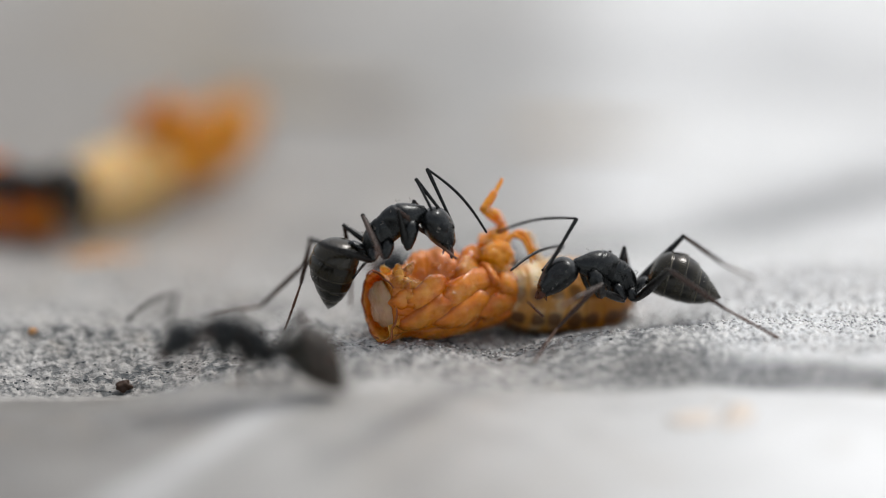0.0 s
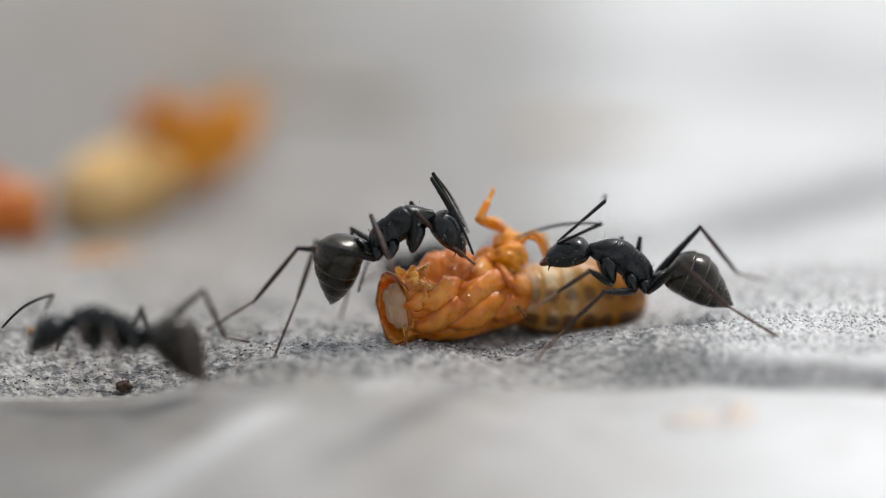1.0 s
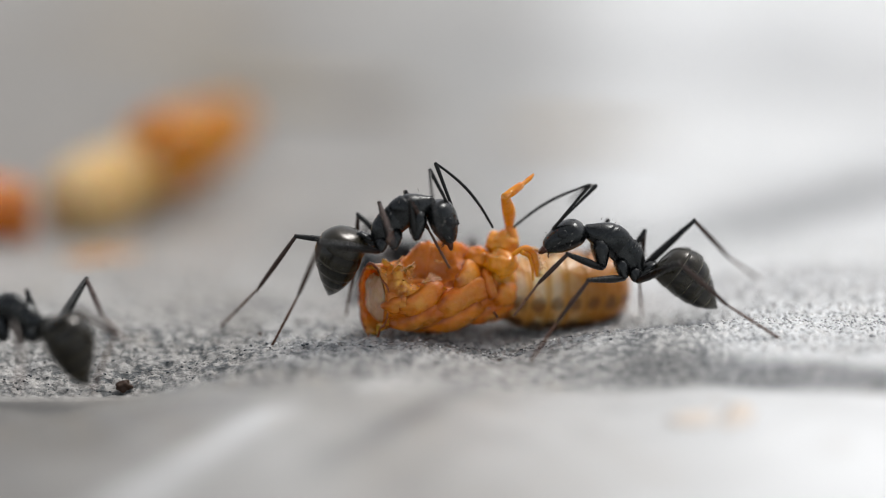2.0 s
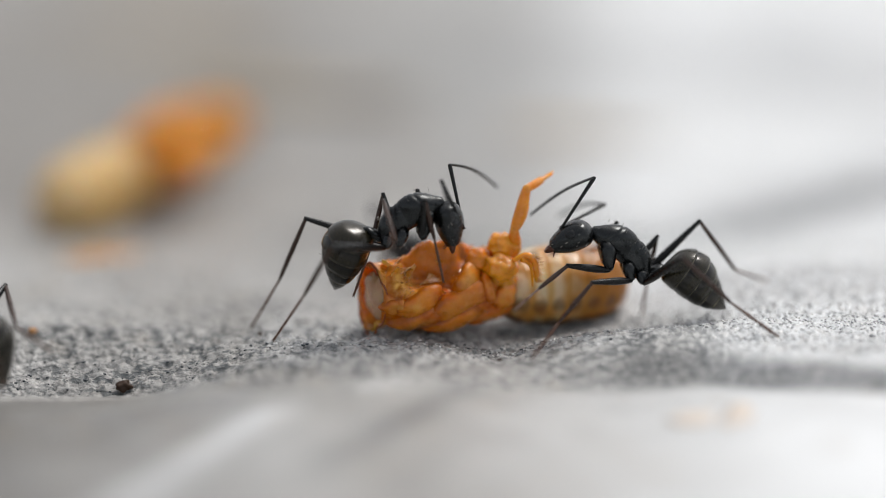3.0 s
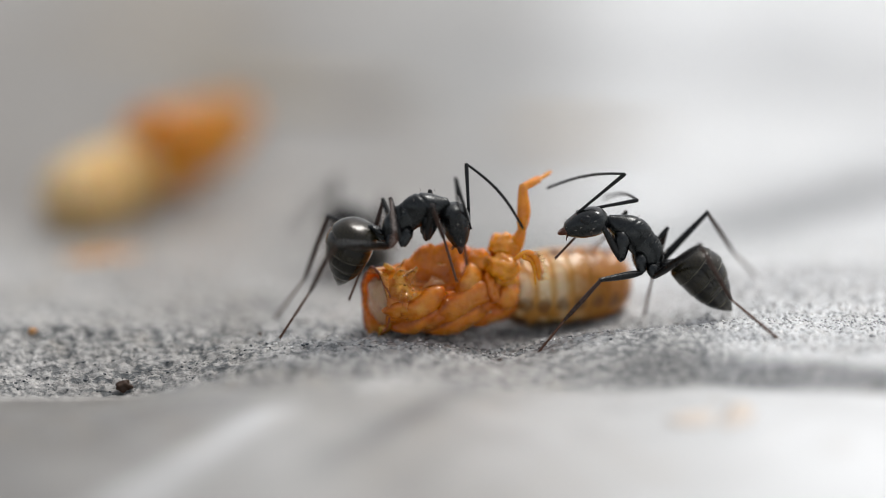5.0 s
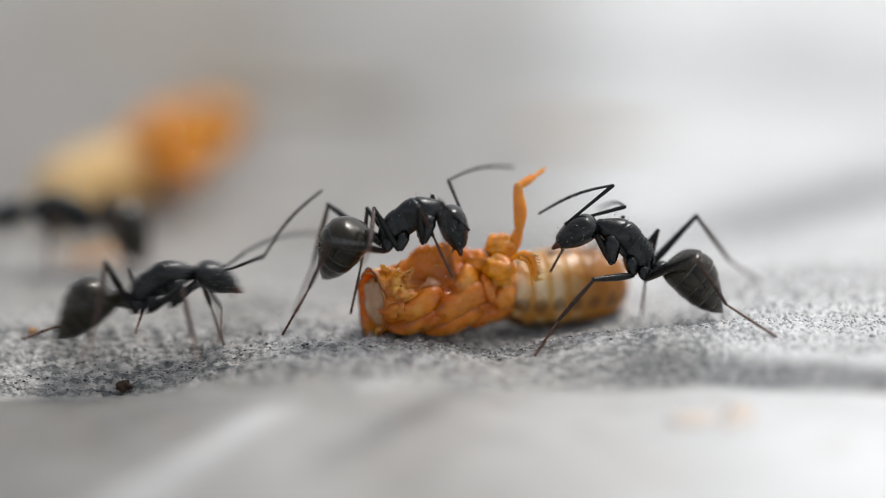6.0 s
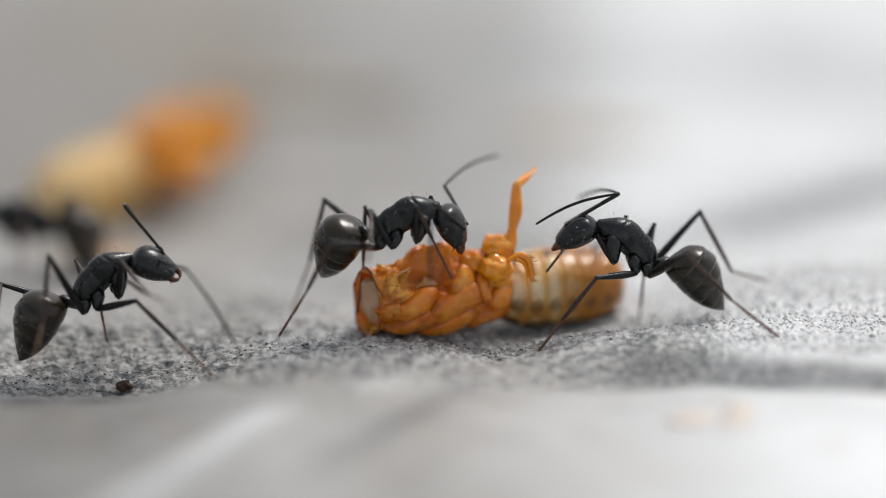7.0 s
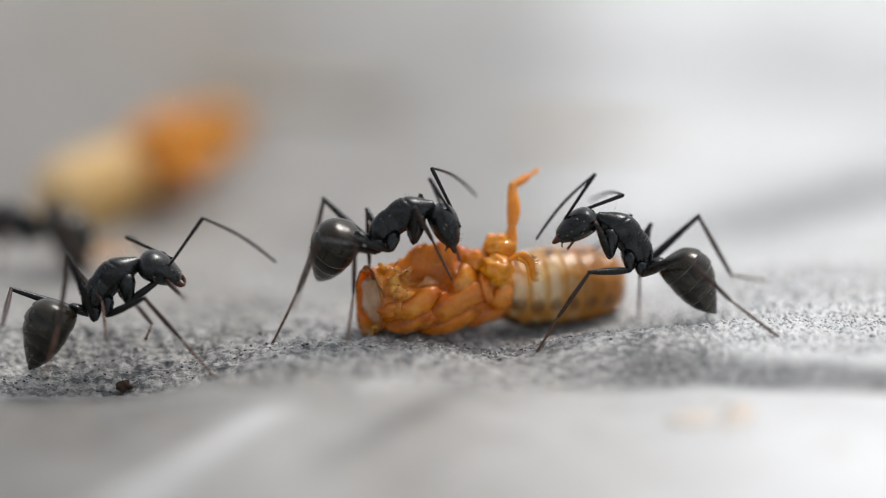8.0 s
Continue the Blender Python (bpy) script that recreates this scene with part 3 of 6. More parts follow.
def shared(name, key, material, parent, label=""):
    """A part on a mesh that all ants share."""
    if key not in SHARED:
        ob = part(name, ANT_MESH[key], material, parent, label)
        SHARED[key] = ob.data
        return ob
    ob = new(name, SHARED[key])
    ob.parent = parent
    return tagged(ob, label)


def build_ant(label):
    root = tagged(new("ant"), label, "ant", "black ants round the pupa")
    rig = {"root": root}
    meso = shared("mesosoma", "mesosoma", CUTICLE, root)
    shared("bristles", "body_hairs", HAIR, meso, "short pale bristles")
    shared("petiole", "petiole", CUTICLE, root)
    rig["head"] = head = shared("head", "head", CUTICLE, root)
    shared("bristles", "head_hairs", HAIR, head, "short pale bristles")
    for side in (1, -1):
        eye = shared("eye", "eye", EYE_BLACK, head)
        eye.location = Vector((0.64, 0.54 * side, 0.16)) * MM
        jaw = shared("mandible", "mandible", JAW, head, "reddish-brown mandible")
        jaw.scale = (1, side, 1)
        palp = shared("palp", "palp", JAW, head)
        palp.scale = (1, side, 1)
        for leg in LEGS:
            shared("coxa", ("coxa" if side > 0 else "coxa_mirror", leg), CUTICLE, root)
            rig["femur", leg, side] = shared("femur", ("femur", leg), LEG_BLACK, root)
            rig["tibia", leg, side] = shared("tibia", ("tibia", leg), TIBIA, root)
            rig["tarsus", leg, side] = shared("tarsus", ("tarsus", leg), LEG_BROWN, root, "dark brown jointed tarsus")
        rig["scape", side] = shared("antenna_scape", "scape", LEG_BLACK, root)
        rig["funiculus", side] = shared("antenna_funiculus", "funiculus", LEG_BLACK, root)
    rig["gaster"] = gaster = shared("gaster", "gaster", GASTER, root, "silky olive-black gaster")
    shared("bristles", "gaster_hairs", HAIR, gaster, "short pale bristles")
    return rig


ant_a = build_ant("black ant biting into the orange pupa, standing over its head end")
ant_b = build_ant("black ant gnawing the spotted abdomen of the pupa")
ant_c = build_ant("black ant walking away across the bare stone")
ant_d = build_ant("black ant that runs up and cleans its antennae with a foreleg")
ant_e = build_ant("black ant moving about behind the pupa")


# ---- the orange pupa that the ants tear at ----
def girth(x):
    """Radius of the front body along its length."""
    return np.interp(x, (-3.3, -3.0, -2.4, -1.6, -0.7, 0.1, 0.6, 0.95), (0.80, 0.86, 0.98, 1.04, 1.06, 1.00, 0.86, 0.5))


def tuck(x, a):
    """The underside draws in towards the waist."""
    return 1 - 0.20 * float(ease(-1.5, 0.1, x)) * max(0.0, -math.sin(a))


def thorax_mesh():
    """Partly eaten front of the pupa: a smooth wet body with a torn ridge and a hollow bitten out of its side."""
    verts, faces = [], []
    rings, around = 150, 180
    for i in range(rings + 1):
        x = -3.3 + 4.25 * i / rings
        for k in range(around):
            a = 2 * math.pi * k / around
            da = math.atan2(math.sin(a), math.cos(a))
            r = float(girth(x)) + 0.05
            p = Vector((x * 1.5, math.cos(a) * 2.0, math.sin(a) * 2.0))
            r -= 0.44 * math.exp(-(((x + 1.95 + 0.25 * (da - 0.85)) / 0.72) ** 4 + ((da - 0.84) / 0.46) ** 4)) * (1 + 0.35 * noise.noise(p * 1.6 + Vector((0, 7, 0))))
            r += 0.52 * math.exp(-((x + 1.55) / 1.05) ** 4 - ((da - 1.50) / 0.24) ** 2)
            r += 0.16 * math.exp(-((x + 2.85) / 0.22) ** 2 - ((da - 0.5) / 1.0) ** 4) * (1 + 0.9 * noise.noise(p * 2.2))
            torn = float(ease(0.9, 1.4, da)) * (1 - float(ease(2.2, 2.8, da)))
            back = float(ease(1.9, 2.4, abs(da)))
            r -= 0.05 * math.exp(-(noise.noise(p * 0.8 + Vector((5, 0, 0))) / 0.05) ** 2)
            collar = math.exp(-((x + 2.75) / 0.38) ** 4 - ((da - 0.6) / 0.9) ** 4)
            rim = math.exp(-((math.hypot((x + 1.95) / 0.80, (da - 0.84) / 0.52) - 1) / 0.22) ** 2)
            ragged = min(1.0, torn * (x < 0.4) + collar + rim)
            r += (0.07 + 0.12 * back) * noise.noise(p * 0.9) + 0.04 * noise.noise(p * 2.3)
            r += ragged * (0.085 * (noise.ridged_multi_fractal(p * 0.9, 0.9, 2.1, 3, 1.0, 2.0) - 1.1) + 0.05 * noise.noise(p * 2.6) + 0.012 * noise.noise(p * 6.5))
            ring = abs(math.sin((x * 0.95 + 0.3 * noise.noise(p * 0.5)) * math.pi))
            r -= 0.12 * back * math.exp(-(ring / 0.12) ** 2)
            r *= tuck(x, a)
            verts.append(np.array((x, -r * math.cos(a), r * math.sin(a))))
    for i in range(rings):
        for k in range(around):
            k2 = (k + 1) % around
            faces.append((i * around + k, (i + 1) * around + k, (i + 1) * around + k2, i * around + k2))
    faces.append(tuple(range(around)))
    faces.append(tuple(range(rings * around, (rings + 1) * around))[::-1])
    return verts, [f[::-1] for f in faces]


def pad_mesh(x0, a0, long, wide, lean, rise, seed=0):
    """A soft domed pad that lies on the front body at x0, turned a0 about it, with its rim tucked in."""
    verts, faces = [], []
    rings, around = 26, 64
    c, d = math.cos(radians(lean)), math.sin(radians(lean))
    for i in range(rings + 1):
        q = 1 - (i / rings) ** 1.5
        for k in range(around):
            f = 2 * math.pi * k / around
            edge = 1 + 0.12 * math.sin(2 * f + seed) + 0.09 * math.sin(3 * f + 2 * seed) + 0.04 * math.sin(7 * f + seed)
            p, w = q * long * math.copysign(abs(math.cos(f)) ** 0.75, math.cos(f)) * edge, q * wide * 1.15 * math.copysign(abs(math.sin(f)) ** 0.8, math.sin(f)) * edge
            x, a = x0 + p * c - w * d, a0 + (p * d + w * c) / 1.25
            n = Vector((x * 2, a * 2.5, seed * 4.0))
            lap = 0.62 + 0.38 * q * math.sin(f)
            r = float(girth(x)) - 0.06 + (0.88 * rise * lap + 0.11) * (1 - q ** 2.8) ** 0.6 + (0.06 * noise.noise(n) + 0.02 * noise.noise(n * 2.3)) * (1 - q ** 4)
            r *= tuck(x, a)
            verts.append(np.array((x, -r * math.cos(a), r * math.sin(a))))
    for i in range(rings):
        for k in range(around):
            k2 = (k + 1) % around
            faces.append((i * around + k, i * around + k2, (i + 1) * around + k2, (i + 1) * around + k))
    return verts, faces


def abdomen_mesh():
    """Six soft rings, tapering to a blunt end."""
    verts, faces = [], []
    rings, around = 90, 72
    for i in range(rings + 1):
        u = i / rings
        x = 0.0 + 3.95 * u
        r0 = float(np.interp(u, (0, 0.1, 0.4, 0.7, 0.85, 0.94, 0.985, 1.0), (0.85, 1.04, 1.2, 1.16, 1.0, 0.72, 0.36, 0.02)))
        groove = 0.035 * math.exp(-(((x / 0.56 + 0.1) % 1.0 - 0.5) ** 2 - 0.25) ** 2 / 0.0035)
        for k in range(around):
            a = 2 * math.pi * k / around
            p = Vector((x, math.cos(a) * 1.4, math.sin(a) * 1.4))
            r = r0 - groove * r0 + 0.07 * noise.noise(p * 0.9) + 0.03 * noise.noise(p * 3)
            verts.append(np.array((x, -r * math.cos(a), r * math.sin(a))))
    for i in range(rings):
        for k in range(around):
            k2 = (k + 1) % around
            faces.append((i * around + k, (i + 1) * around + k, (i + 1) * around + k2, i * around + k2))
    faces.append(tuple(range(around)))
    return verts, [f[::-1] for f in faces]


def cup_mesh(depth):
    """The open head end: a thick ring with a flared, notched lip."""
    verts, faces = [], []
    around = 64
    prof = [(0.6, 0.86), (0.25, 0.93), (0.0, 0.98), (-0.13, 1.0), (-0.15, 0.96), (-0.05, 0.90), (0.08, 0.84), (0.25, 0.7)]
    for i, (x, r) in enumerate(prof):
        for k in range(around):
            a = 2 * math.pi * k / around
            d = Vector((math.cos(a) * 1.7, math.sin(a) * 1.7, i * 0.25))
            notch = 0.28 * math.exp(-((math.atan2(math.sin(a + 1.05), math.cos(a + 1.05))) / 0.16) ** 2)
            rr = r * (0.88 + 0.12 * noise.noise(d)) * (1 - notch * (i > 1))
            verts.append(np.array((x * depth + 0.10 * noise.noise(d * 1.6) - (0.16 * max(0, -math.sin(a)) if 1 < i < 5 else 0), -rr * math.cos(a) * 0.92, rr * math.sin(a))))
    for i in range(len(prof) - 1):
        for k in range(around):
            k2 = (k + 1) % around
            faces.append((i * around + k, i * around + k2, (i + 1) * around + k2, (i + 1) * around + k))
    return verts, faces


def shard(rng, size):
    """A thin, ragged, curled scrap of skin with real thickness."""
    n, verts, faces = 7, [], []
    for layer in (0, 1):
        for i in range(n):
            for j in range(4):
                u, w = i / (n - 1), j / 3 - 0.5
                width = 1.5 * (1 - u ** 3 * 0.6) * (1 + 0.5 * noise.noise(Vector((u * 4, w * 3, size * 40))))
                verts.append(np.array((u * size, w * size * 0.7 * width, 0.45 * size * u * u + 0.25 * size * w * w + layer * 0.03 + 0.06 * noise.noise(Vector((u * 5, w * 5, size * 9))))))
    for layer in (0, 1):
        for i in range(n - 1):
            for j in range(3):
                q = layer * n * 4 + i * 4 + j
                f = (q, q + 1, q + 5, q + 4)
                faces.append(f if layer else f[::-1])
    rim = [i * 4 for i in range(n)] + [(n - 1) * 4 + j for j in (1, 2, 3)] + [i * 4 + 3 for i in range(n - 2, -1, -1)] + [2, 1]
    for a, b in zip(rim, rim[1:] + rim[:1]):
        faces.append((a, b, b + n * 4, a + n * 4))
    return verts, faces


def surface(u, a, lift=0.0):
    """A spot on the thorax and the turn that lays a scrap there."""
    x = -3.3 + 4.2 * u
    r = float(girth(x)) + 0.14 + lift
    return Vector((x, -r * math.cos(a), r * math.sin(a)))


def build_pupa(label, group):
    root = tagged(new("insect_pupa"), label, "pupa", group)
    rig = {"root": root}
    rng = random.Random(8)
    skin = thorax_mesh()
    thorax = part("thorax", skin, AMBER_DEEP, root, "torn wet orange thorax with a bitten hollow")
    bitten = [math.exp(-((v[0] + 1.85) / 0.62) ** 4 - ((math.atan2(v[2], -v[1]) - 0.85) / 0.42) ** 4) for v in skin[0]]
    thorax.data.attributes.new("wound", "FLOAT", "POINT").data.foreach_set("value", bitten)
    pale = [math.exp(-((v[0] + 2.75) / 0.42) ** 4 - ((math.atan2(v[2], -v[1]) - 0.55) / 0.75) ** 4) for v in skin[0]]
    thorax.data.attributes.new("milk", "FLOAT", "POINT").data.foreach_set("value", pale)
    rig["abdomen"] = part("abdomen", abdomen_mesh(), SPOTTED, root, "waxy yellow abdomen with brown spots", (0.55, 0.1, -0.05))
    head = part("head", cup_mesh(1.0), SHELL, root, "opened head end with a thin dark lip", (-3.38, -0.12, -0.08))
    lip = [(-0.13 - 0.16 * max(0, -math.sin(a)), -0.87 * math.cos(a) * 0.92 * (1 - 0.2 * math.exp(-((a - 5.23) / 0.16) ** 2)), 0.89 * math.sin(a) + 0.04 * math.sin(5 * a)) for a in np.linspace(0, 2 * math.pi, 49)]
    part("lip", crumpled(tube(lip, [0.034] * 49, 8), 0.06, 2.5, 5), RIM, head, "thin dark amber lip")
    head.rotation_euler = (0, radians(-6), radians(23))
    head.scale = (1, 0.84, 1.2)
    part("disc", moved(lump((0.20, 0.55, 0.58), 0.10, 2, 32, 20), Matrix.Identity(4)), DISC, head, "pale wet disc inside the head", (-0.06, -0.03, 0.06))
    part("coxa", lump((0.50, 0.42, 0.40), 0.14, 10, 32, 24), AMBER_LEG, root, "", (0.30, -0.52, 1.50))
    part("coxa", lump((0.50, 0.44, 0.43), 0.13, 6, 32, 24), AMBER_LEG, root, "", (0.16, -0.95, 0.96))
    part("coxa", lump((0.40, 0.40, 0.36), 0.10, 4, 32, 24), AMBER, root, "", (-0.45, -0.50, 1.08))
    # soft pads that lap over one another along the flank: wings, folded legs, leg bases
    pads = {
        "wing_pad": ((-2.32, -0.08, 0.82, 0.44, 36, 0.30), (-1.0, -0.02, 1.15, 0.48, 33, 0.38), (-2.30, -0.72, 1.00, 0.44, 40, 0.36), (-1.15, -0.70, 1.05, 0.48, 38, 0.42), (-0.05, -0.70, 0.85, 0.46, 44, 0.36),
                     (-1.6, -1.45, 1.4, 0.45, 16, 0.14), (0.1, -1.35, 0.8, 0.45, 20, 0.14)),
        "folded_leg": ((-0.80, 0.62, 0.70, 0.36, 58, 0.40), (-0.22, 0.36, 0.60, 0.24, 100, 0.42)),
        "coxa": ((0.26, 0.66, 0.46, 0.42, 60, 0.40), (0.34, 0.02, 0.52, 0.44, 80, 0.34), (-2.9, -0.15, 0.5, 0.40, 40, 0.20))}
    for name, rows in pads.items():
        for k, row in enumerate(rows):
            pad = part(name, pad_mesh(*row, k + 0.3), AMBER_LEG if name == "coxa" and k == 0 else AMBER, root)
            # reddish rims, darkened further as painted crease shade
            rim_shade = [math.exp(-((1 - (i / 26) ** 1.5 - 0.88) / 0.11) ** 2) for i in range(27) for _ in range(64)]
            pad.data.attributes.new("crease_shade", "FLOAT", "POINT").data.foreach_set("value", rim_shade)
            # milky pad centres, which also carry painted shading
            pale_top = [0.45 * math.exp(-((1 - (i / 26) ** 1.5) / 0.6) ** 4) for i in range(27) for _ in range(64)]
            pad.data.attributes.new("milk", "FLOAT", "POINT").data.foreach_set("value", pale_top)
    # folded leg with a fringed shin
    knee = [Vector((0.42, -1.22, 1.26)), Vector((0.74, -1.38, 1.46)), Vector((0.98, -1.38, 1.32)), Vector((1.10, -1.33, 0.98)), Vector((1.15, -1.28, 0.58))]
    folded = part("folded_leg", tube(curve_through([tuple(p) for p in knee], 5), np.interp(np.linspace(0, 1, 21), (0, 0.4, 0.8, 1), (0.07, 0.11, 0.11, 0.03)), 14), AMBER_LEG, root, "folded orange leg with a fringed edge")
    fringe = []
    for p in curve_through([tuple(p) for p in knee[1:]], 6):
        for k in range(3):
            d = np.array((rng.uniform(0.16, 0.30), rng.uniform(-0.15, 0.0), rng.uniform(-0.08, 0.12)))
            fringe.append(tube([p, p + d], (0.022, 0.006), 5))
    strand = [p + Vector((-0.13, -0.06, -0.10)) for p in knee[1:]]
    part("folded_foot", tube(curve_through([tuple(p) for p in strand], 5), np.linspace(0.075, 0.03, 16), 10), AMBER_LEG, folded)
    part("fringe", join(*fringe), AMBER_PALE, folded)
    # torn scraps along the bitten ridge and at the neck
    for k in range(40):
        u, a = (rng.uniform(0.25, 0.85), rng.uniform(1.1, 2.0)) if k < 14 else (rng.uniform(0.05, 0.16), rng.uniform(0.1, 1.5)) if k < 28 else (rng.uniform(0.1, 0.75), rng.uniform(-0.5, 0.7))
        size = rng.uniform(0.20, 0.36) if 14 <= k < 28 else rng.uniform(0.12, 0.28)
        m = Matrix.Translation(surface(u, a, -0.10)) @ Matrix.Rotation(a - math.pi / 2, 4, "X") @ Matrix.Rotation(rng.uniform(0, 6.3), 4, "Z") @ Matrix.Rotation(rng.uniform(-0.45, 0.1), 4, "Y")
        part("scrap", moved(shard(rng, size), m), (AMBER_PALE if 14 <= k < 28 and k % 3 else SCRAP), thorax, "ragged translucent scrap of skin")
    # beads of fluid on the torn parts and along the seams
    beads = []
    for k in range(150):
        if k < 60:
            x, a = rng.uniform(-2.9, 0.1), rng.uniform(1.0, 1.9)
        elif k < 100:
            x, a = rng.uniform(-3.0, -2.4), rng.uniform(-0.3, 1.3)
        else:
            x, a = rng.uniform(-2.8, 0.6), rng.uniform(-0.5, 1.0)
        i, j = round((x + 3.3) / 4.25 * 150), round((a % (2 * math.pi)) / (2 * math.pi) * 180) % 180
        spot = Vector(skin[0][i * 180 + j])
        out = Vector((0, spot.y, spot.z)).normalized()
        size = rng.uniform(0.018, 0.05)
        lift = 0.10 if k >= 100 else 0.01
        beads.append(moved(lump((size * rng.uniform(1.0, 1.9), size, size), 0.05, k, 10, 6), Matrix.Translation(spot + out * lift) @ Matrix.Rotation(rng.uniform(0, 3), 4, "X")))
    part("body_fluid", join(*beads), FLUID, thorax, "small clear beads of body fluid")
    # wet threads stretched over the floor of the hollow
    for k in range(5):
        a0, a1 = 0.62 + 0.07 * k, 0.70 + 0.09 * k
        ends = [surface(0.26 + 0.02 * k, a0, -0.40), surface(0.33, (a0 + a1) / 2, -0.34), surface(0.42 - 0.015 * k, a1, -0.40)]
        part("thread", tube(curve_through([tuple(p) for p in ends], 5), [0.014 + 0.006 * (k % 2)] * 11, 6), AMBER_PALE, thorax, "thin pale wet thread")
    # the raised leg: three pieces that swing
    rig["trochanter"] = part("trochanter", lathe([(-0.1, 0, 0.20, 0.20), (0.2, 0, 0.21, 0.21), (0.5, 0, 0.16, 0.16), (0.68, 0, 0.12, 0.12)], 16, 4), AMBER_LEG, root)
    rig["shank"] = part("femur", lathe([(-0.06, 0, 0.11, 0.11), (0.15, 0.02, 0.16, 0.17), (0.55, 0.05, 0.18, 0.21), (1.05, 0.01, 0.14, 0.16), (1.3, 0, 0.12, 0.12)], 16, 4), AMBER_LEG, root)
    rig["shin"] = part("tibia", lathe([(-0.05, 0, 0.12, 0.12), (0.3, 0.01, 0.13, 0.13), (0.6, 0.01, 0.11, 0.11), (0.68, 0.01, 0.07, 0.07), (0.95, 0.0, 0.065, 0.07), (1.12, -0.03, 0.03, 0.03)], 14, 4), AMBER_LEG, root)
    for key, spot, turn in (("trochanter", (1.15, -0.55, 1.2), -70), ("shank", (1.25, -0.55, 1.75), -80), ("shin", (1.4, -0.5, 2.9), -45)):
        rig[key].matrix_basis = pose(spot[0] * MM, spot[1] * MM, spot[2] * MM, 0, turn, 0)
    return rig


pupa = build_pupa("torn orange insect pupa with a spotted yellow abdomen on stone", "insect pupae")

# ---- more pupae further back, and litter ----
def other_pupa(label, x, y):
    copy = copy_thing(pupa["root"], pose(x * MM, y * MM, 1.2 * MM))
    return {"root": tagged(copy, label)}


pupa_b = other_pupa("chewed orange pupa with a cream-coloured abdomen on bare stone", -9, 14)
pupa_c = other_pupa("orange pupa being dragged away over the stone", -14, 13)


pupa_b["root"].scale = (1.12, 1.12, 1.12)
for piece in pupa_b["root"].children_recursive:
    skin = {"abdomen": MOTTLED, "thorax": OCHRE, "wing_pad": OCHRE, "head": OCHRE, "disc": OCHRE, "lip": OCHRE, "folded_leg": OCHRE, "coxa": OCHRE}.get(piece.name.split(".")[0])
    if skin:
        piece.material_slots[0].link = "OBJECT"
        piece.material_slots[0].material = skin
        if skin == MOTTLED:
            tagged(piece, "mottled tan and cream abdomen")
        if piece.name.startswith("disc"):
            piece.scale = (4.5, 1.6, 1.6)

ant_f = build_ant("black ant hauling an orange pupa over the stone")


def flake(name, label, category, x, y, size, material, seed, group=""):
    """A thin ragged chip lying on the stone; some stand for stains in it."""
    m = lump((size[0], size[1], size[2]), 0.32, seed, 22, 10, 1.6)
    ob = link_mesh(name, m[0], m[1], material)
    ob.matrix_basis = pose(x * MM, y * MM, (height(x, y) + size[2] * 0.55) * MM, 0, 0, seed * 40)
    return tagged(ob, label, category, group)


flake("skin_flake", "thin orange flake of pupa skin lying flat", "flake", -10.8, 10.0, (1.15, 0.7, 0.10), FLAKE, 1)
flake("skin_flake", "pale tan blotch of dried skin on the stone", "flake", 4.4, 26.5, (0.85, 3.0, 0.06), BLOTCH, 2)
# two thin sheets added in place of tan stains in the stone
flake("skin_flake", "thin tan sheet standing for a stain in the stone", "flake", -10.2, 44.0, (1.5, 5.5, 0.05), OLD_STAIN, 10)
flake("skin_flake", "thin tan sheet standing for a stain in the stone", "flake", -5.3, 30.5, (1.2, 3.5, 0.05), OLD_STAIN, 11)
# flat discs added to serve as a tan stain on the front
flake("skin_flake", "thin tan disc standing for a stain on the pale stone", "flake", 7.3, -7.0, (0.62, 1.1, 0.015), STAIN, 3)
flake("skin_flake", "thin tan disc standing for a stain on the pale stone", "flake", 8.4, -7.0, (0.55, 1.0, 0.015), STAIN, 4)
flake("skin_flake", "tiny orange crumb on the grey stone", "flake", -12.1, 0.95, (0.13, 0.12, 0.10), FLAKE, 5)
flake("soil_crumb", "dark brown soil crumb at the edge of the slab", "crumb", -9.3, -1.3, (0.24, 0.2, 0.16), CRUMB, 6, "soil crumbs")
flake("soil_crumb", "small dark soil crumb in the worn hollow", "crumb", 1.66, -1.7, (0.09, 0.08, 0.07), CRUMB, 7, "soil crumbs")
flake("soil_crumb", "small dark soil crumb on the grey stone", "crumb", -4.05, 1.9, (0.10, 0.09, 0.06), CRUMB, 8, "soil crumbs")
flake("soil_crumb", "small dark soil crumb on the grey stone", "crumb", -5.4, 0.55, (0.08, 0.07, 0.05), CRUMB, 9, "soil crumbs")


# ---- what moves ----
STEP = 0.1


def follow(rows):
    """Smooth values at any time through rows (seconds, numbers...)."""
    ts = np.array([r[0] for r in rows], float)
    vs = np.array([r[1:] for r in rows], float)
    slopes = np.zeros_like(vs)
    if len(ts) > 2:
        d = np.diff(vs, axis=0) / np.diff(ts)[:, None]
        same = d[1:] * d[:-1] > 0
        slopes[1:-1] = np.where(same, 2 * d[1:] * d[:-1] / np.where(same, d[1:] + d[:-1], 1), 0)

    def value(t):
        if t <= ts[0] or len(ts) == 1:
            return vs[0]
        if t >= ts[-1]:
            return vs[-1]
        i = int(np.searchsorted(ts, t, side="right")) - 1
        h = ts[i + 1] - ts[i]
        s = (t - ts[i]) / h
        return (vs[i] * (2 * s ** 3 - 3 * s ** 2 + 1) + slopes[i] * h * (s ** 3 - 2 * s ** 2 + s)
                + vs[i + 1] * (3 * s ** 2 - 2 * s ** 3) + slopes[i + 1] * h * (s ** 3 - s ** 2))

    return value


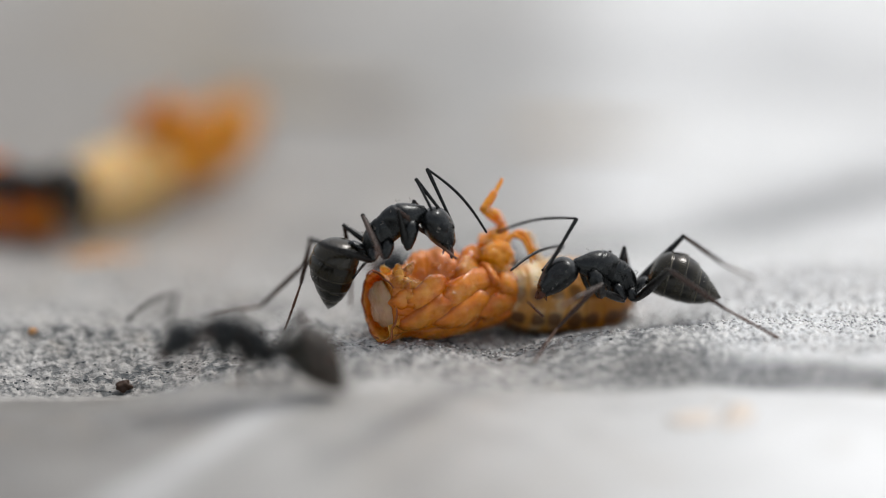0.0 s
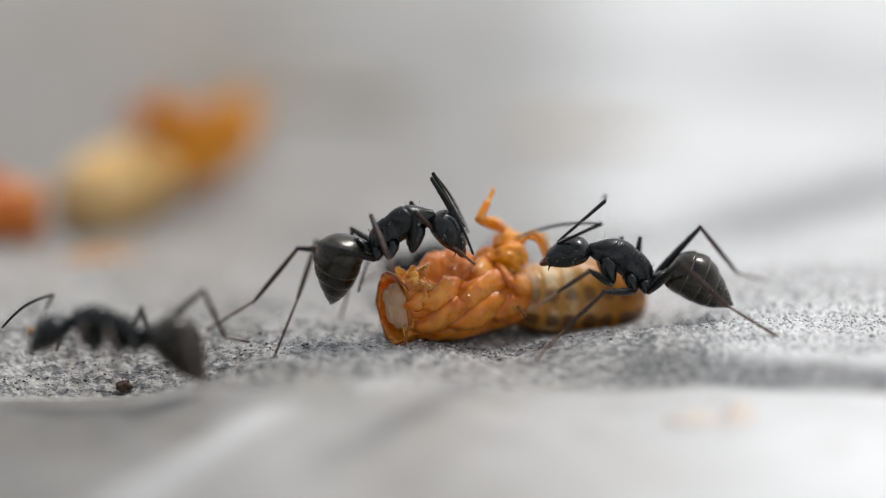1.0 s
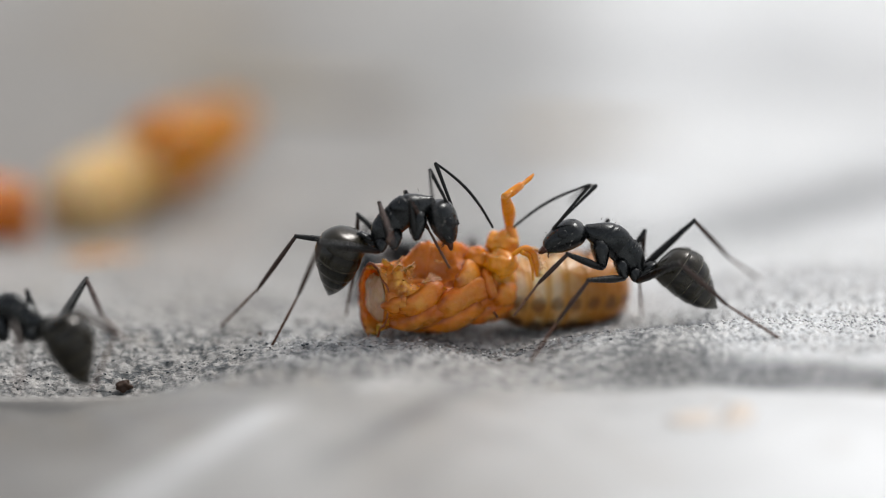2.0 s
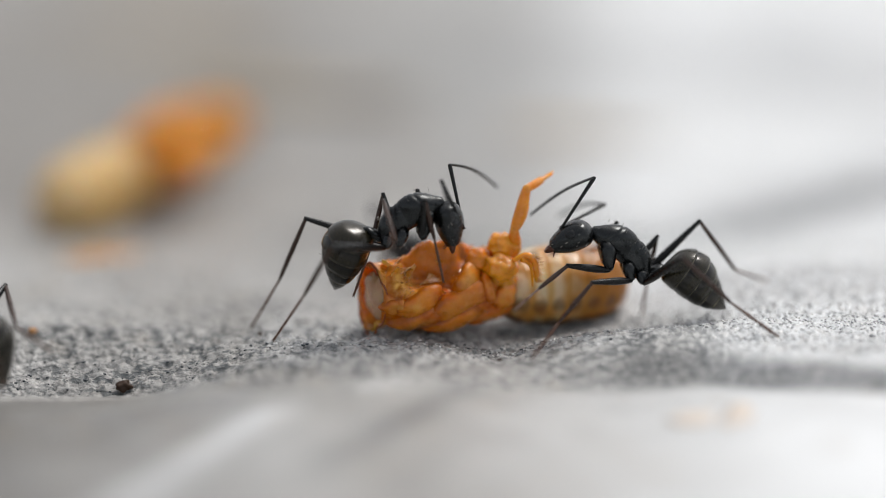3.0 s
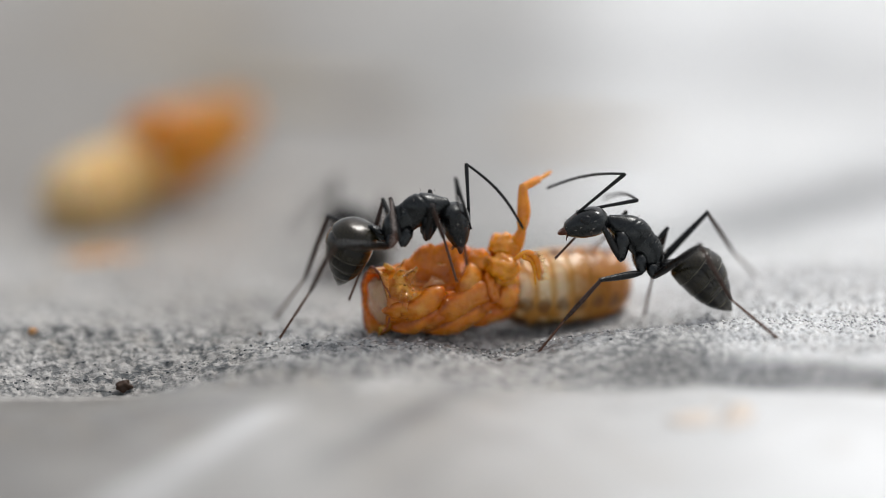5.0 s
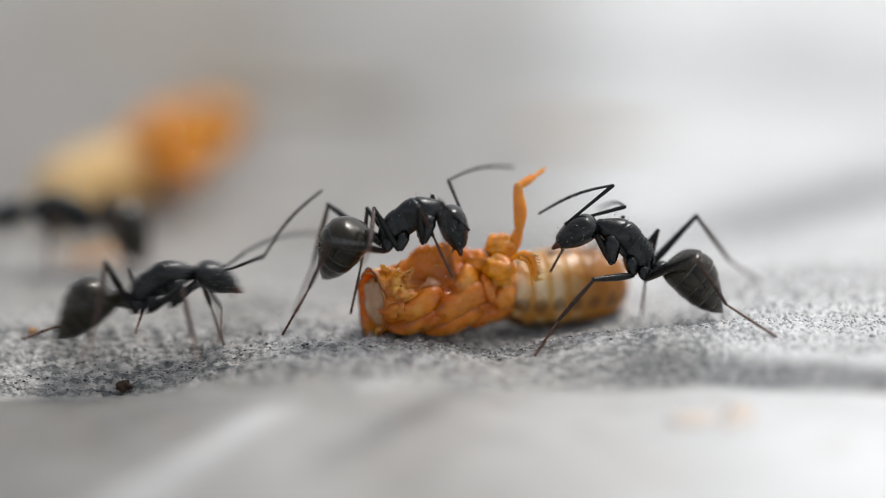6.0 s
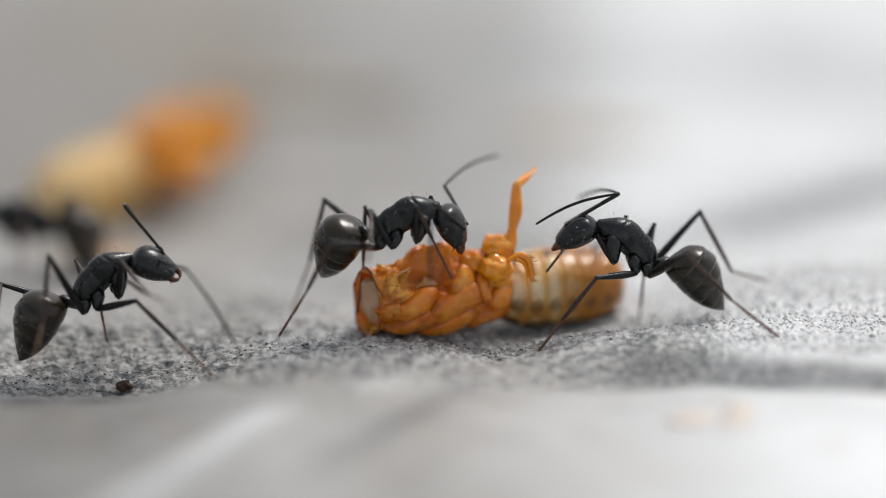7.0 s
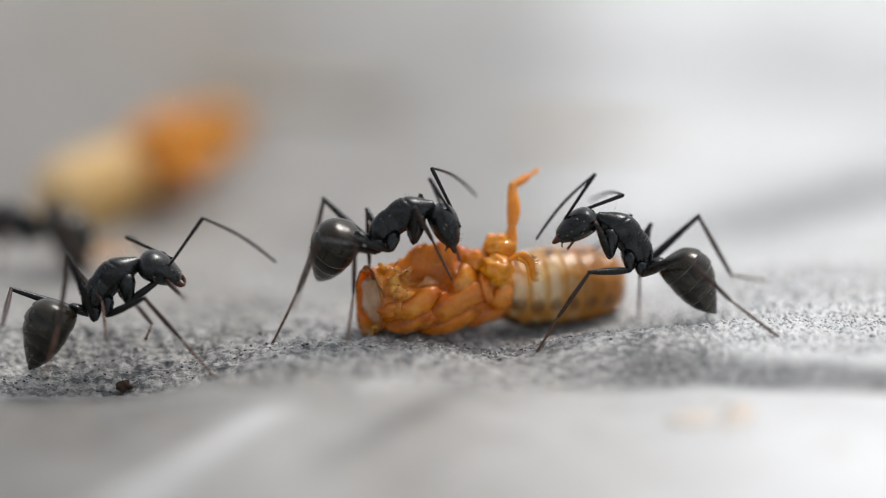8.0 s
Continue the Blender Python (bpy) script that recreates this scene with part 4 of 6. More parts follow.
TIMES = sorted([round(k * STEP, 2) for k in range(81)] + [5.95, 6.04])


def aim(origin, forward, upward):
    """The pose at origin (mm) whose x axis runs forward and whose z axis leans upward."""
    f = Vector(forward).normalized()
    l = Vector(upward).cross(f)
    if l.length < 1e-4:
        l = Vector((0, 1, 0))
    l.normalize()
    u = f.cross(l)
    m = Matrix((f, l, u)).transposed().to_4x4()
    m.translation = Vector(origin)
    return m


def metres(m):
    out = m.copy()
    out.translation = m.translation * MM
    return out


def crawl(rig, body, mouth, tip):
    """Key an ant's body from rows of its waist and neck, and turn head and gaster towards rows of points."""
    body, mouth, tip = follow(body), follow(mouth), follow(tip)
    rig["pose"] = {}
    head, gaster, root = [], [], []
    for t in TIMES:
        v = body(t)
        rear, neck = Vector(v[:3]) - Vector((0, 0, 0.08)), Vector(v[3:]) - Vector((0, 0, 0.14))  # the joints lie below the line of the back
        m = aim((rear + neck) / 2, neck - rear, (0, 0, 1))
        rig["pose"][t] = m
        back = m.inverted()
        root.append((t, metres(m)))
        n = Vector((1.03, 0, -0.04))
        h = aim(n, back @ Vector(mouth(t)) - n, (0, 0, 1) if (back @ Vector(mouth(t)) - n).x > 0.1 else (1, 0, 0.4))
        rig["skull", t] = m @ h
        head.append((t, metres(h)))
        w = Vector(WAIST)
        d = back @ Vector(tip(t)) - w
        gaster.append((t, metres(aim(w, d, (0, 0, 1)))))
    walk(rig["root"], root)
    walk(rig["head"], head)
    walk(rig["gaster"], gaster)


def chain(start, first, length):
    d = first - start
    return start + d.normalized() * length


def step(rig, leg, side, rows):
    """Key one leg from rows of its knee and foot; the ankle follows."""
    value = follow(rows)
    f, s, r = LEGS[leg]
    hip = Vector(HIPS[leg])
    hip.y *= side
    keys = {"femur": [], "tibia": [], "tarsus": []}
    for t in TIMES:
        back = rig["pose"][t].inverted()
        v = value(t)
        knee, foot = back @ Vector(v[:3]), back @ Vector(v[3:])
        knee = chain(hip, knee, f)
        d = foot - knee
        reach = min(d.length, (s + r) * 0.995)
        e = d.normalized()
        out = Vector((0, side, 0.6))
        bend = (out - out.dot(e) * e).normalized()
        a = (s * s - r * r + reach * reach) / (2 * reach)
        ankle = knee + e * a - bend * math.sqrt(max(0, s * s - a * a)) * 1.0
        ankle = chain(knee, ankle, s)
        keys["femur"].append((t, metres(aim(hip, knee - hip, (0, side, 0.3)))))
        keys["tibia"].append((t, metres(aim(knee, ankle - knee, (0, side, 0.3)))))
        keys["tarsus"].append((t, metres(aim(ankle, knee + e * reach - ankle, (0, side, 0.3)))))
    for name, row in keys.items():
        walk(rig[name, leg, side], row)


def feel(rig, side, rows):
    """Key one antenna from rows of its elbow and tip."""
    value = follow(rows)
    upper, lower = [], []
    for t in TIMES:
        back = rig["pose"][t].inverted()
        v = value(t)
        base = back @ rig["skull", t] @ Vector((0.87, 0.2 * side, 0.36))
        elbow = chain(base, back @ Vector(v[:3]), SCAPE)
        upper.append((t, metres(aim(base, elbow - base, (0.2, side, 0.3)))))
        lower.append((t, metres(aim(elbow, back @ Vector(v[3:]) - elbow, (0.3, 0.1 * side, 1)))))
    walk(rig["scape", side], upper)
    walk(rig["funiculus", side], lower)


def roll(rig, rows):
    """Key the pupa from rows of its head end, tail end and turn about its length."""
    value = follow(rows)
    rig["pose"] = {}
    keys = []
    for t in TIMES:
        v = value(t)
        a, b = Vector(v[:3]), Vector(v[3:6])
        m = aim(a + (b - a).normalized() * 3.8, b - a, (0, 0, 1)) @ Matrix.Rotation(radians(v[6]), 4, "X")
        rig["pose"][t] = m
        keys.append((t, metres(m)))
    walk(rig["root"], keys)


def bend_tail(rig, rows):
    """Key how far the pupa's abdomen bends aside and down, in degrees."""
    value = follow(rows)
    walk(rig["abdomen"], [(t, pose(0.55 * MM, 0.1 * MM, -0.05 * MM, 0, float(value(t)[1]), float(value(t)[0]))) for t in TIMES])


def raise_leg(rig, rows):
    """Key the three pieces of the pupa's raised leg from rows of its joints."""
    value = follow(rows)
    root = Vector((0.62, -0.62, 1.46))
    keys = {"trochanter": [], "shank": [], "shin": []}
    for t in TIMES:
        back = rig["pose"][t].inverted()
        v = value(t)
        a, b, c = (back @ Vector(v[i:i + 3]) for i in (0, 3, 6))
        j = chain(root, a, 0.62)
        k = chain(j, b, 1.25)
        keys["trochanter"].append((t, metres(aim(root, j - root, (1, 0, 0.2)))))
        keys["shank"].append((t, metres(aim(j, k - j, (1, 0, 0.2)))))
        keys["shin"].append((t, metres(aim(k, c - k, (1, 0, 0.2)))))
    for name, row in keys.items():
        walk(rig[name], row)


def motions():
    crawl(ant_a, [(0, -2.24, -0.2, 2.78, -0.53, 0, 4.04), (0.5, -2.24, -0.2, 2.78, -0.53, 0, 4.01), (1, -2.13, -0.2, 2.82, -0.26, 0, 3.92),
        (1.5, -2.08, -0.2, 2.95, -0.31, 0, 4.35), (3, -1.91, -0.2, 3.12, 0.07, 0, 4.35), (3.5, -1.55, -0.2, 3.04, 0.36, 0, 4.23),
        (4, -1.68, -0.2, 3.21, 0.23, 0, 4.35), (4.5, -1.75, -0.2, 3.21, 0.26, 0, 4.35), (6, -1.88, -0.2, 3.04, 0.10, 0, 4.2),
        (6.5, -2.0, -0.2, 3.04, 0.02, 0, 4.26), (7, -2.1, -0.2, 3.12, 0.0, 0, 4.2), (7.5, -2.0, -0.2, 2.99, 0.06, 0, 4.2),
        (8, -2.1, -0.2, 3.04, -0.26, 0, 4.2)],
        [(0, 0.34, 0, 2.78), (0.5, 0.34, 0, 2.9), (1, 0.56, 0, 2.85), (1.5, 0.38, 0, 2.83), (3, 0.4, 0, 2.82),
        (3.5, 1.06, 0, 2.77), (4, 0.73, 0, 2.65), (4.5, 0.68, 0, 2.73), (6, 0.62, 0, 2.75), (6.5, 0.66, 0, 2.75),
        (7, 0.64, 0, 2.83), (7.5, 0.66, 0, 2.75), (8, 0.54, 0, 2.66)],
        [(0, -3.45, 0.2, 0.75), (0.5, -3.6, 0.22, 0.83), (1, -3.42, 0.24, 0.79), (1.5, -3.42, 0.26, 1.13),
        (3, -3.25, 0.31, 1.37), (3.5, -3.05, 0.33, 1.37), (4.5, -3.05, 0.37, 1.45), (6, -3.36, 0.43, 1.95),
        (6.5, -3.5, 0.44, 2.35), (7, -3.42, 0.46, 2.0), (7.5, -3.44, 0.48, 1.92), (8, -3.52, 0.5, 1.9)])
    step(ant_a, "front", -1, [(0, -1.29, -0.6, 3.99, 0.4, -0.7, 2.6), (0.5, -1.15, -0.6, 4, 0.68, -0.7, 2.54), (1, -0.81, -0.6, 3.96, 0.92, -0.7, 2.44),
        (1.5, -1.04, -0.6, 4.25, 0.35, -0.7, 2.48), (3, -0.53, -0.68, 4.34, 0.02, -0.7, 1.89), (3.5, 0.02, -1.24, 4.19, 0.79, -0.7, 1.83),
        (4, 0.07, -0.94, 4.32, 0.68, -0.7, 1.92), (4.5, -0.07, -1.02, 4.34, 0.51, -0.7, 1.89), (6, -0.72, -0.88, 4.22, 0.26, -0.7, 2.06),
        (8, -0.8, -0.95, 4.24, 0.26, -0.7, 1.97)])
    step(ant_a, "mid", -1, [(0, -2.31, -0.25, 3.73, -1.81, -3.16, 3.16), (0.5, -2.22, -0.24, 3.76, -1.88, -3.2, 3.37), (1, -2.07, -0.62, 3.82, -1.36, -3.29, 2.64),
        (1.5, -1.9, -0.23, 4.03, -1.52, -3.18, 3.61), (3, -1.71, -0.24, 4.16, -1.44, -3.19, 3.7), (3.5, -1.2, -0.22, 4.1, -1.12, -3.17, 3.52),
        (4, -1.29, -0.22, 4.26, -1.12, -3.13, 3.51), (4.5, -1.34, -0.22, 4.27, -1.12, -3.17, 3.69), (6, -1.99, -0.26, 3.96, -2.33, -3.09, 3),
        (6.5, -2.12, -0.79, 3.98, -2.19, -3.69, 3.19), (7, -2.08, -0.91, 4.06, -2.19, -3.81, 3.27), (7.5, -1.95, -0.24, 3.99, -2.33, -3.06, 2.99),
        (8, -2.57, -1.34, 3.37, -2.76, -2.31, 0.53)])
    step(ant_a, "hind", -1, [(0, -3.82, -1.87, 3.47, -4.71, 0.17, -0.05), (0.5, -3.8, -1.86, 3.52, -5.06, -0.97, -0.17), (1, -3.65, -2, 3.43, -4.88, -1.35, -0.1),
        (1.5, -3.6, -2.01, 3.44, -5.01, -0.99, -0.16), (3, -3.19, -2.33, 3.38, -5.18, -0.97, -0.17), (3.5, -2.83, -2.36, 3.24, -4.94, -0.57, -0.1),
        (4, -2.99, -2.37, 3.32, -5.02, -0.76, -0.14), (4.5, -3.02, -2.36, 3.41, -5.04, -0.98, -0.17), (6, -3.27, -2.22, 3.49, -4.86, -0.53, -0.07),
        (6.5, -3.4, -2.21, 3.45, -4.91, -0.56, -0.11), (7, -3.23, -2.44, 3.51, -5.02, -0.76, -0.14), (7.5, -3.45, -2.09, 3.54, -4.94, -0.57, -0.1),
        (8, -3.6, -2.14, 3.52, -5.1, -0.96, -0.17)])
    step(ant_a, "hind", 1, [(0, -3.95, 1.68, 1.97, -6.88, 2.45, 0.04), (0.5, -4.47, 0.86, 2.6, -6.51, 1.57, -0.07), (1, -4.27, 1.07, 2.47, -6.99, 1.12, -0.04),
        (1.5, -4.36, 0.1, 2.76, -6.99, 1.12, -0.04), (3, -4.02, 0.68, 3.47, -5.74, 1.06, -0.11), (3.5, -3.77, 0.28, 3.52, -5.9, 0.74, -0.11),
        (4, -3.91, 0.55, 3.36, -6.2, -0.09, -0.15), (4.5, -3.4, 1.73, 3.21, -5.51, 1.66, -0.01), (6, -3.4, 1.71, 3.65, -4.45, 2.56, 0.01),
        (7, -3.52, 1.77, 3.79, -4.53, 2.52, 0.02), (7.5, -3.35, 1.86, 3.59, -4.45, 2.56, 0.01), (8, -3.53, 1.72, 3.82, -4.53, 2.52, 0.02)])
    step(ant_a, "mid", 1, [(0, -2.88, 0.75, 3.23, -2.75, 2.01, 0.5), (0.5, -2.76, 1.11, 3.06, -3.09, 1.92, 0.18), (1.5, -2.64, 1.07, 3.12, -2.92, 1.8, 0.21),
        (3, -1.74, 0.57, 4.18, -2.79, -0.35, 0.78), (4, -1.7, 0.55, 4.19, -2.71, -0.36, 0.78), (4.5, -1.56, 1.08, 4, -2.97, 0.17, 0.64),
        (6, -2.22, 0.89, 3.71, -2.72, 0.08, 0.66), (8, -2.23, 1.21, 3.6, -2.4, 0.97, 0.6)])
    step(ant_a, "front", 1, [(0, -0.86, 0.61, 3.91, 0.27, 2.11, 2.38), (0.5, -1.1, 0.61, 3.9, 0.1, 2.08, 2.39), (1, -0.93, 0.6, 3.85, 0.27, 1.98, 2.24),
        (1.5, -1.14, 0.6, 4.14, 0.18, 1.76, 2.47), (3, -0.74, 0.6, 4.21, 0.27, 1.9, 2.43), (3.5, -0.43, 0.6, 4.11, 0.43, 2.07, 2.39),
        (4, -0.64, 0.59, 4.24, 0.27, 1.93, 2.43), (4.5, -0.45, 0.6, 4.25, 0.27, 2, 2.41), (6, -0.34, 0.59, 4.04, 0.27, 2.22, 2.35),
        (7.5, -0.45, 0.59, 4.02, 0.27, 2.2, 2.36), (8, -0.68, 0.6, 4.07, 0.1, 2.15, 2.37)])
    feel(ant_a, -1, [(0, -0.86, 0.2, 4.86, 0.21, -0.35, 2.65), (0.5, -0.69, 0.17, 4.76, 0.63, -0.35, 2.69), (1, -0.31, 0.09, 4.78, 0.92, -0.47, 2.6),
        (1.5, -0.43, 0.22, 5.14, -0.26, -1.39, 3.75), (3, -0.03, -0.75, 4.9, 0.51, -1.95, 3.22), (3.5, 0.51, 0.23, 5.11, 0.73, -1.58, 6.23),
        (4, 0.46, 0.28, 5.33, 0.62, -1.73, 6.01), (4.5, 0.54, -0.38, 5.11, 0.76, -0.9, 3.04), (6, -0.1, -1.23, 4.46, 0.23, -2.5, 2.77),
        (6.5, -0.2, -1.4, 4.39, 0.1, -2.71, 2.74), (7, -0.23, -1.35, 4.38, -0.33, -2.53, 2.61), (7.5, -0.39, -1.26, 4.26, 0.13, -2.29, 2.47),
        (8, -0.36, -0.56, 4.9, 0.43, -1.09, 2.8)])
    feel(ant_a, 1, [(0, -0.53, 0.66, 5.11, 1.09, 0.22, 3.36), (0.5, -0.69, 0.6, 4.88, 1.01, 0.74, 3.61), (1, -0.3, 0.48, 4.89, 0.57, 1.38, 3.16),
        (1.5, -0.3, 0.64, 5.2, 1.01, 0.16, 3.29), (3, 0.18, 0.65, 5.16, 1.37, 2.13, 4.18), (3.5, 1.3, 1.82, 4.17, 1.75, 2.97, 2.43),
        (4, 0.96, 1.38, 4.73, 2.4, 1.42, 3.15), (4.5, 0.89, 0.66, 5.21, 2.16, 0.15, 3.21), (6, 0.18, 1.51, 4.38, 1.78, 2.93, 4.42),
        (6.5, 0.1, 1.72, 4.19, 1.36, 3.4, 4.57), (7, 0.02, 1.62, 4.27, 1.41, 3.19, 4.65), (7.5, -0.13, 1.6, 4.14, 1.31, 3.17, 4.02),
        (8, -0.3, 0.63, 4.93, 0.8, 2.16, 3.92)])
    crawl(ant_b, [(0, 5.66, 0.4, 1.44, 3.81, -0.3, 2.55), (0.5, 5.74, 0.4, 1.52, 3.81, -0.3, 2.21), (1, 6.07, 0.4, 1.69, 4.31, 0.2, 2.85),
        (1.5, 5.82, 0.4, 1.95, 4.03, 0.21, 3.53), (3, 6.07, 0.4, 1.87, 4.31, 0.23, 3.44), (3.5, 5.98, 0.4, 1.87, 4.43, 0.24, 3.53),
        (4, 6.1, 0.4, 1.87, 4.39, 0.24, 3.44), (4.5, 6.4, 0.4, 2.12, 4.89, 0.25, 3.78), (6, 6.06, 0.4, 2.04, 4.53, 0.27, 3.6),
        (6.5, 6.03, 0.4, 2.12, 4.39, 0.28, 3.69), (7, 6.2, 0.4, 2.12, 4.48, 0.29, 3.6), (7.5, 5.9, 0.4, 2.21, 4.39, 0.29, 3.85),
        (8, 6.03, 0.4, 2.12, 4.48, 0.3, 3.85)],
        [(0, 2.49, -0.6, 1.44), (0.5, 2.49, -0.6, 1.35), (1, 2.99, 0.2, 2.43), (1.5, 2.91, 0.21, 2.77), (3, 3.26, 0.23, 2.86),
        (3.5, 3.44, 0.24, 2.92), (4, 3.2, 0.24, 2.95), (4.5, 3.4, 0.25, 3.4), (6, 3.4, 0.27, 2.95), (6.5, 3.4, 0.28, 2.82),
        (7, 3.36, 0.29, 2.9), (7.5, 3.4, 0.29, 2.93), (8, 3.25, 0.3, 3.05)],
        [(0, 8.15, 0.4, 1.18), (0.5, 8.23, 0.4, 1.18), (1, 8.4, 0.4, 1.01), (1.5, 7.9, 0.4, 0.92), (3, 8.2, 0.4, 0.92),
        (3.5, 7.94, 0.4, 0.75), (4.5, 8.45, 0.4, 0.92), (6, 8.1, 0.4, 0.84), (6.5, 8.07, 0.4, 0.89), (7, 8.2, 0.4, 0.87),
        (7.5, 7.74, 0.4, 0.89), (8, 7.94, 0.4, 0.8)])
    step(ant_b, "front", 1, [(0, 4.61, -1.42, 1.99, 3.33, -3.48, 1.85), (0.5, 4.52, -1.48, 1.58, 3.25, -3.54, 1.78), (1, 4.29, -0.93, 2.29, 2.54, -2.41, 1.49),
        (1.5, 3.72, -0.72, 2.83, 2.07, -1.18, 0.99), (3, 3.56, -0.26, 2.29, 2.06, -1.92, 1.36), (3.5, 3.64, -0.27, 2.66, 2.63, -2.14, 1.5),
        (4, 4.46, 0.2, 3.16, 2.91, -0.15, 1.75), (4.5, 4.74, -0.24, 3.51, 3.32, -0.15, 2.6), (6, 4.37, 0.2, 3.31, 3.15, -0.15, 2.09),
        (6.5, 4.4, 0.22, 3.42, 3.04, -0.15, 2.01), (7, 4.39, 0.22, 3.29, 3.04, -0.15, 2.09), (7.5, 4.54, -0.57, 3.55, 3.56, -0.15, 2.77),
        (8, 4.5, -0.53, 3.51, 3.65, -0.15, 2.77)])
    step(ant_b, "mid", 1, [(0, 4.45, -1.06, 1.78, 2.63, -2.65, 0.03), (0.5, 4.62, -1.02, 1.72, 2.63, -2.65, 0.03), (1, 4.7, -1.04, 1.69, 2.68, -2.55, 0.04),
        (1.5, 4.21, -0.97, 2.04, 2.55, -2.65, 0.03), (3, 4.34, -0.82, 1.92, 2.5, -2.65, 0.03), (3.5, 4.21, -0.71, 1.94, 2.55, -2.65, 0.03),
        (4, 4.3, -0.68, 1.83, 2.55, -2.65, 0.03), (4.5, 4.63, -0.72, 1.95, 2.57, -1.3, -0.33), (6, 4.38, -0.81, 2, 2.56, -1.68, -0.23),
        (6.5, 4.37, -0.88, 2.11, 2.56, -1.5, -0.28), (7, 4.46, -0.76, 2.04, 2.57, -1.36, -0.32), (7.5, 4.16, -0.76, 2.24, 2.57, -1.42, -0.3),
        (8, 4.24, -0.73, 2.2, 2.57, -1.38, -0.31)])
    step(ant_b, "hind", 1, [(0, 6.55, -1.73, 2.52, 9.77, -1.79, 0.48), (0.5, 6.6, -1.82, 2.47, 9.77, -1.75, 0.47), (1, 6.87, -1.73, 2.75, 9.78, -1.65, 0.47),
        (1.5, 6.79, -1.82, 2.72, 9.77, -1.79, 0.48), (3, 6.91, -1.74, 2.9, 9.78, -1.65, 0.47), (3.5, 6.82, -1.75, 2.89, 9.78, -1.65, 0.47),
        (4, 7.03, -1.66, 2.94, 9.78, -1.65, 0.47), (4.5, 7.46, -1.47, 3.3, 9.73, -1.8, 0.48), (6, 7.26, -1.59, 2.93, 9.69, -1.69, 0.5),
        (6.5, 7.05, -1.74, 2.96, 9.78, -1.65, 0.47), (7.5, 6.97, -1.74, 2.99, 9.78, -1.65, 0.47), (8, 6.97, -1.79, 2.97, 9.78, -1.65, 0.47)])
    step(ant_b, "hind", -1, [(0, 7.32, 1.05, 3.11, 9.49, 3.54, 0.81), (0.5, 7.48, 1.08, 3.13, 9.66, 2.95, 0.99), (1, 7.75, 1.11, 3.31, 9.66, 3.07, 0.96),
        (1.5, 7.49, 1.04, 3.47, 9.49, 3.54, 0.81), (3, 7.61, 1.05, 3.38, 9.65, 2.85, 1.02), (4, 7.61, 1.04, 3.33, 9.65, 2.9, 1),
        (4.5, 7.87, 1.04, 3.59, 9.5, 3.75, 0.84), (6, 7.47, 1.65, 3.32, 9.49, 3.54, 0.81), (7, 7.57, 1.63, 3.45, 9.64, 2.66, 1.07),
        (7.5, 7.39, 1.65, 3.4, 9.63, 2.48, 1.11), (8, 7.53, 1.62, 3.32, 9.64, 2.7, 1.05)])
    step(ant_b, "mid", -1, [(0, 5.32, 0.91, 2.47, 5.74, 2.58, 0.01), (0.5, 5.34, 0.97, 2.47, 5.74, 2.63, -0.01), (1, 5.79, 1.06, 2.73, 5.82, 2.43, 0.05),
        (1.5, 5.78, 1, 3.03, 5.88, 1.7, 0.24), (3, 6.26, 0.97, 2.81, 5.9, 2.22, 0.1), (4, 6.3, 0.98, 2.81, 5.9, 2.22, 0.1),
        (4.5, 6.63, 0.97, 3.08, 5.96, 1.65, 0.25), (6, 6.28, 0.99, 2.98, 5.88, 1.7, 0.24), (8, 6.09, 1.36, 3.08, 5.8, 1.75, 0.23)])
    step(ant_b, "front", -1, [(0, 4.84, 0.55, 2.35, 4.48, 2.8, 1.52), (1, 5.22, 0.9, 2.7, 4.48, 2.88, 1.5), (1.5, 4.76, 0.91, 3.25, 4.13, 2.68, 1.72),
        (3, 5.06, 0.92, 3.15, 4.31, 2.82, 1.86), (4.5, 5.37, 0.93, 3.52, 4.47, 2.65, 2.07), (6, 5.24, 0.93, 3.31, 4.39, 2.81, 2.03),
        (8, 5.43, 0.91, 3.37, 4.47, 2.71, 2.06)])
    feel(ant_b, 1, [(0, 3.74, -0.37, 3.45, 1.73, -1.28, 3.56), (0.5, 4.01, -0.49, 2.98, 2.39, -1.28, 4.23), (1, 4.37, -0.8, 3.56, 2.3, -1.56, 3.46),
        (1.5, 3.96, -0.57, 4.28, 1.74, -0.77, 3.35), (3, 4.19, 0.38, 4.41, 2.55, -1.03, 4), (3.5, 4.52, 0.47, 4.28, 2.21, 0.43, 3.99),
        (4, 4.65, 0.25, 4.12, 2.8, -0.91, 4.39), (4.5, 5.09, 0.27, 4.74, 3.13, -0.73, 4.86), (6, 4.7, 0.35, 4.32, 2.81, -0.71, 3.96),
        (6.5, 4.6, 0.58, 4.24, 2.71, 0.33, 3.08), (7, 4.78, 0.28, 4.1, 2.58, 0.14, 3.38), (7.5, 4.18, 1, 4.62, 2.41, -0.06, 3.85),
        (8, 4.25, -0.36, 4.8, 2.69, -0.74, 3.17)])
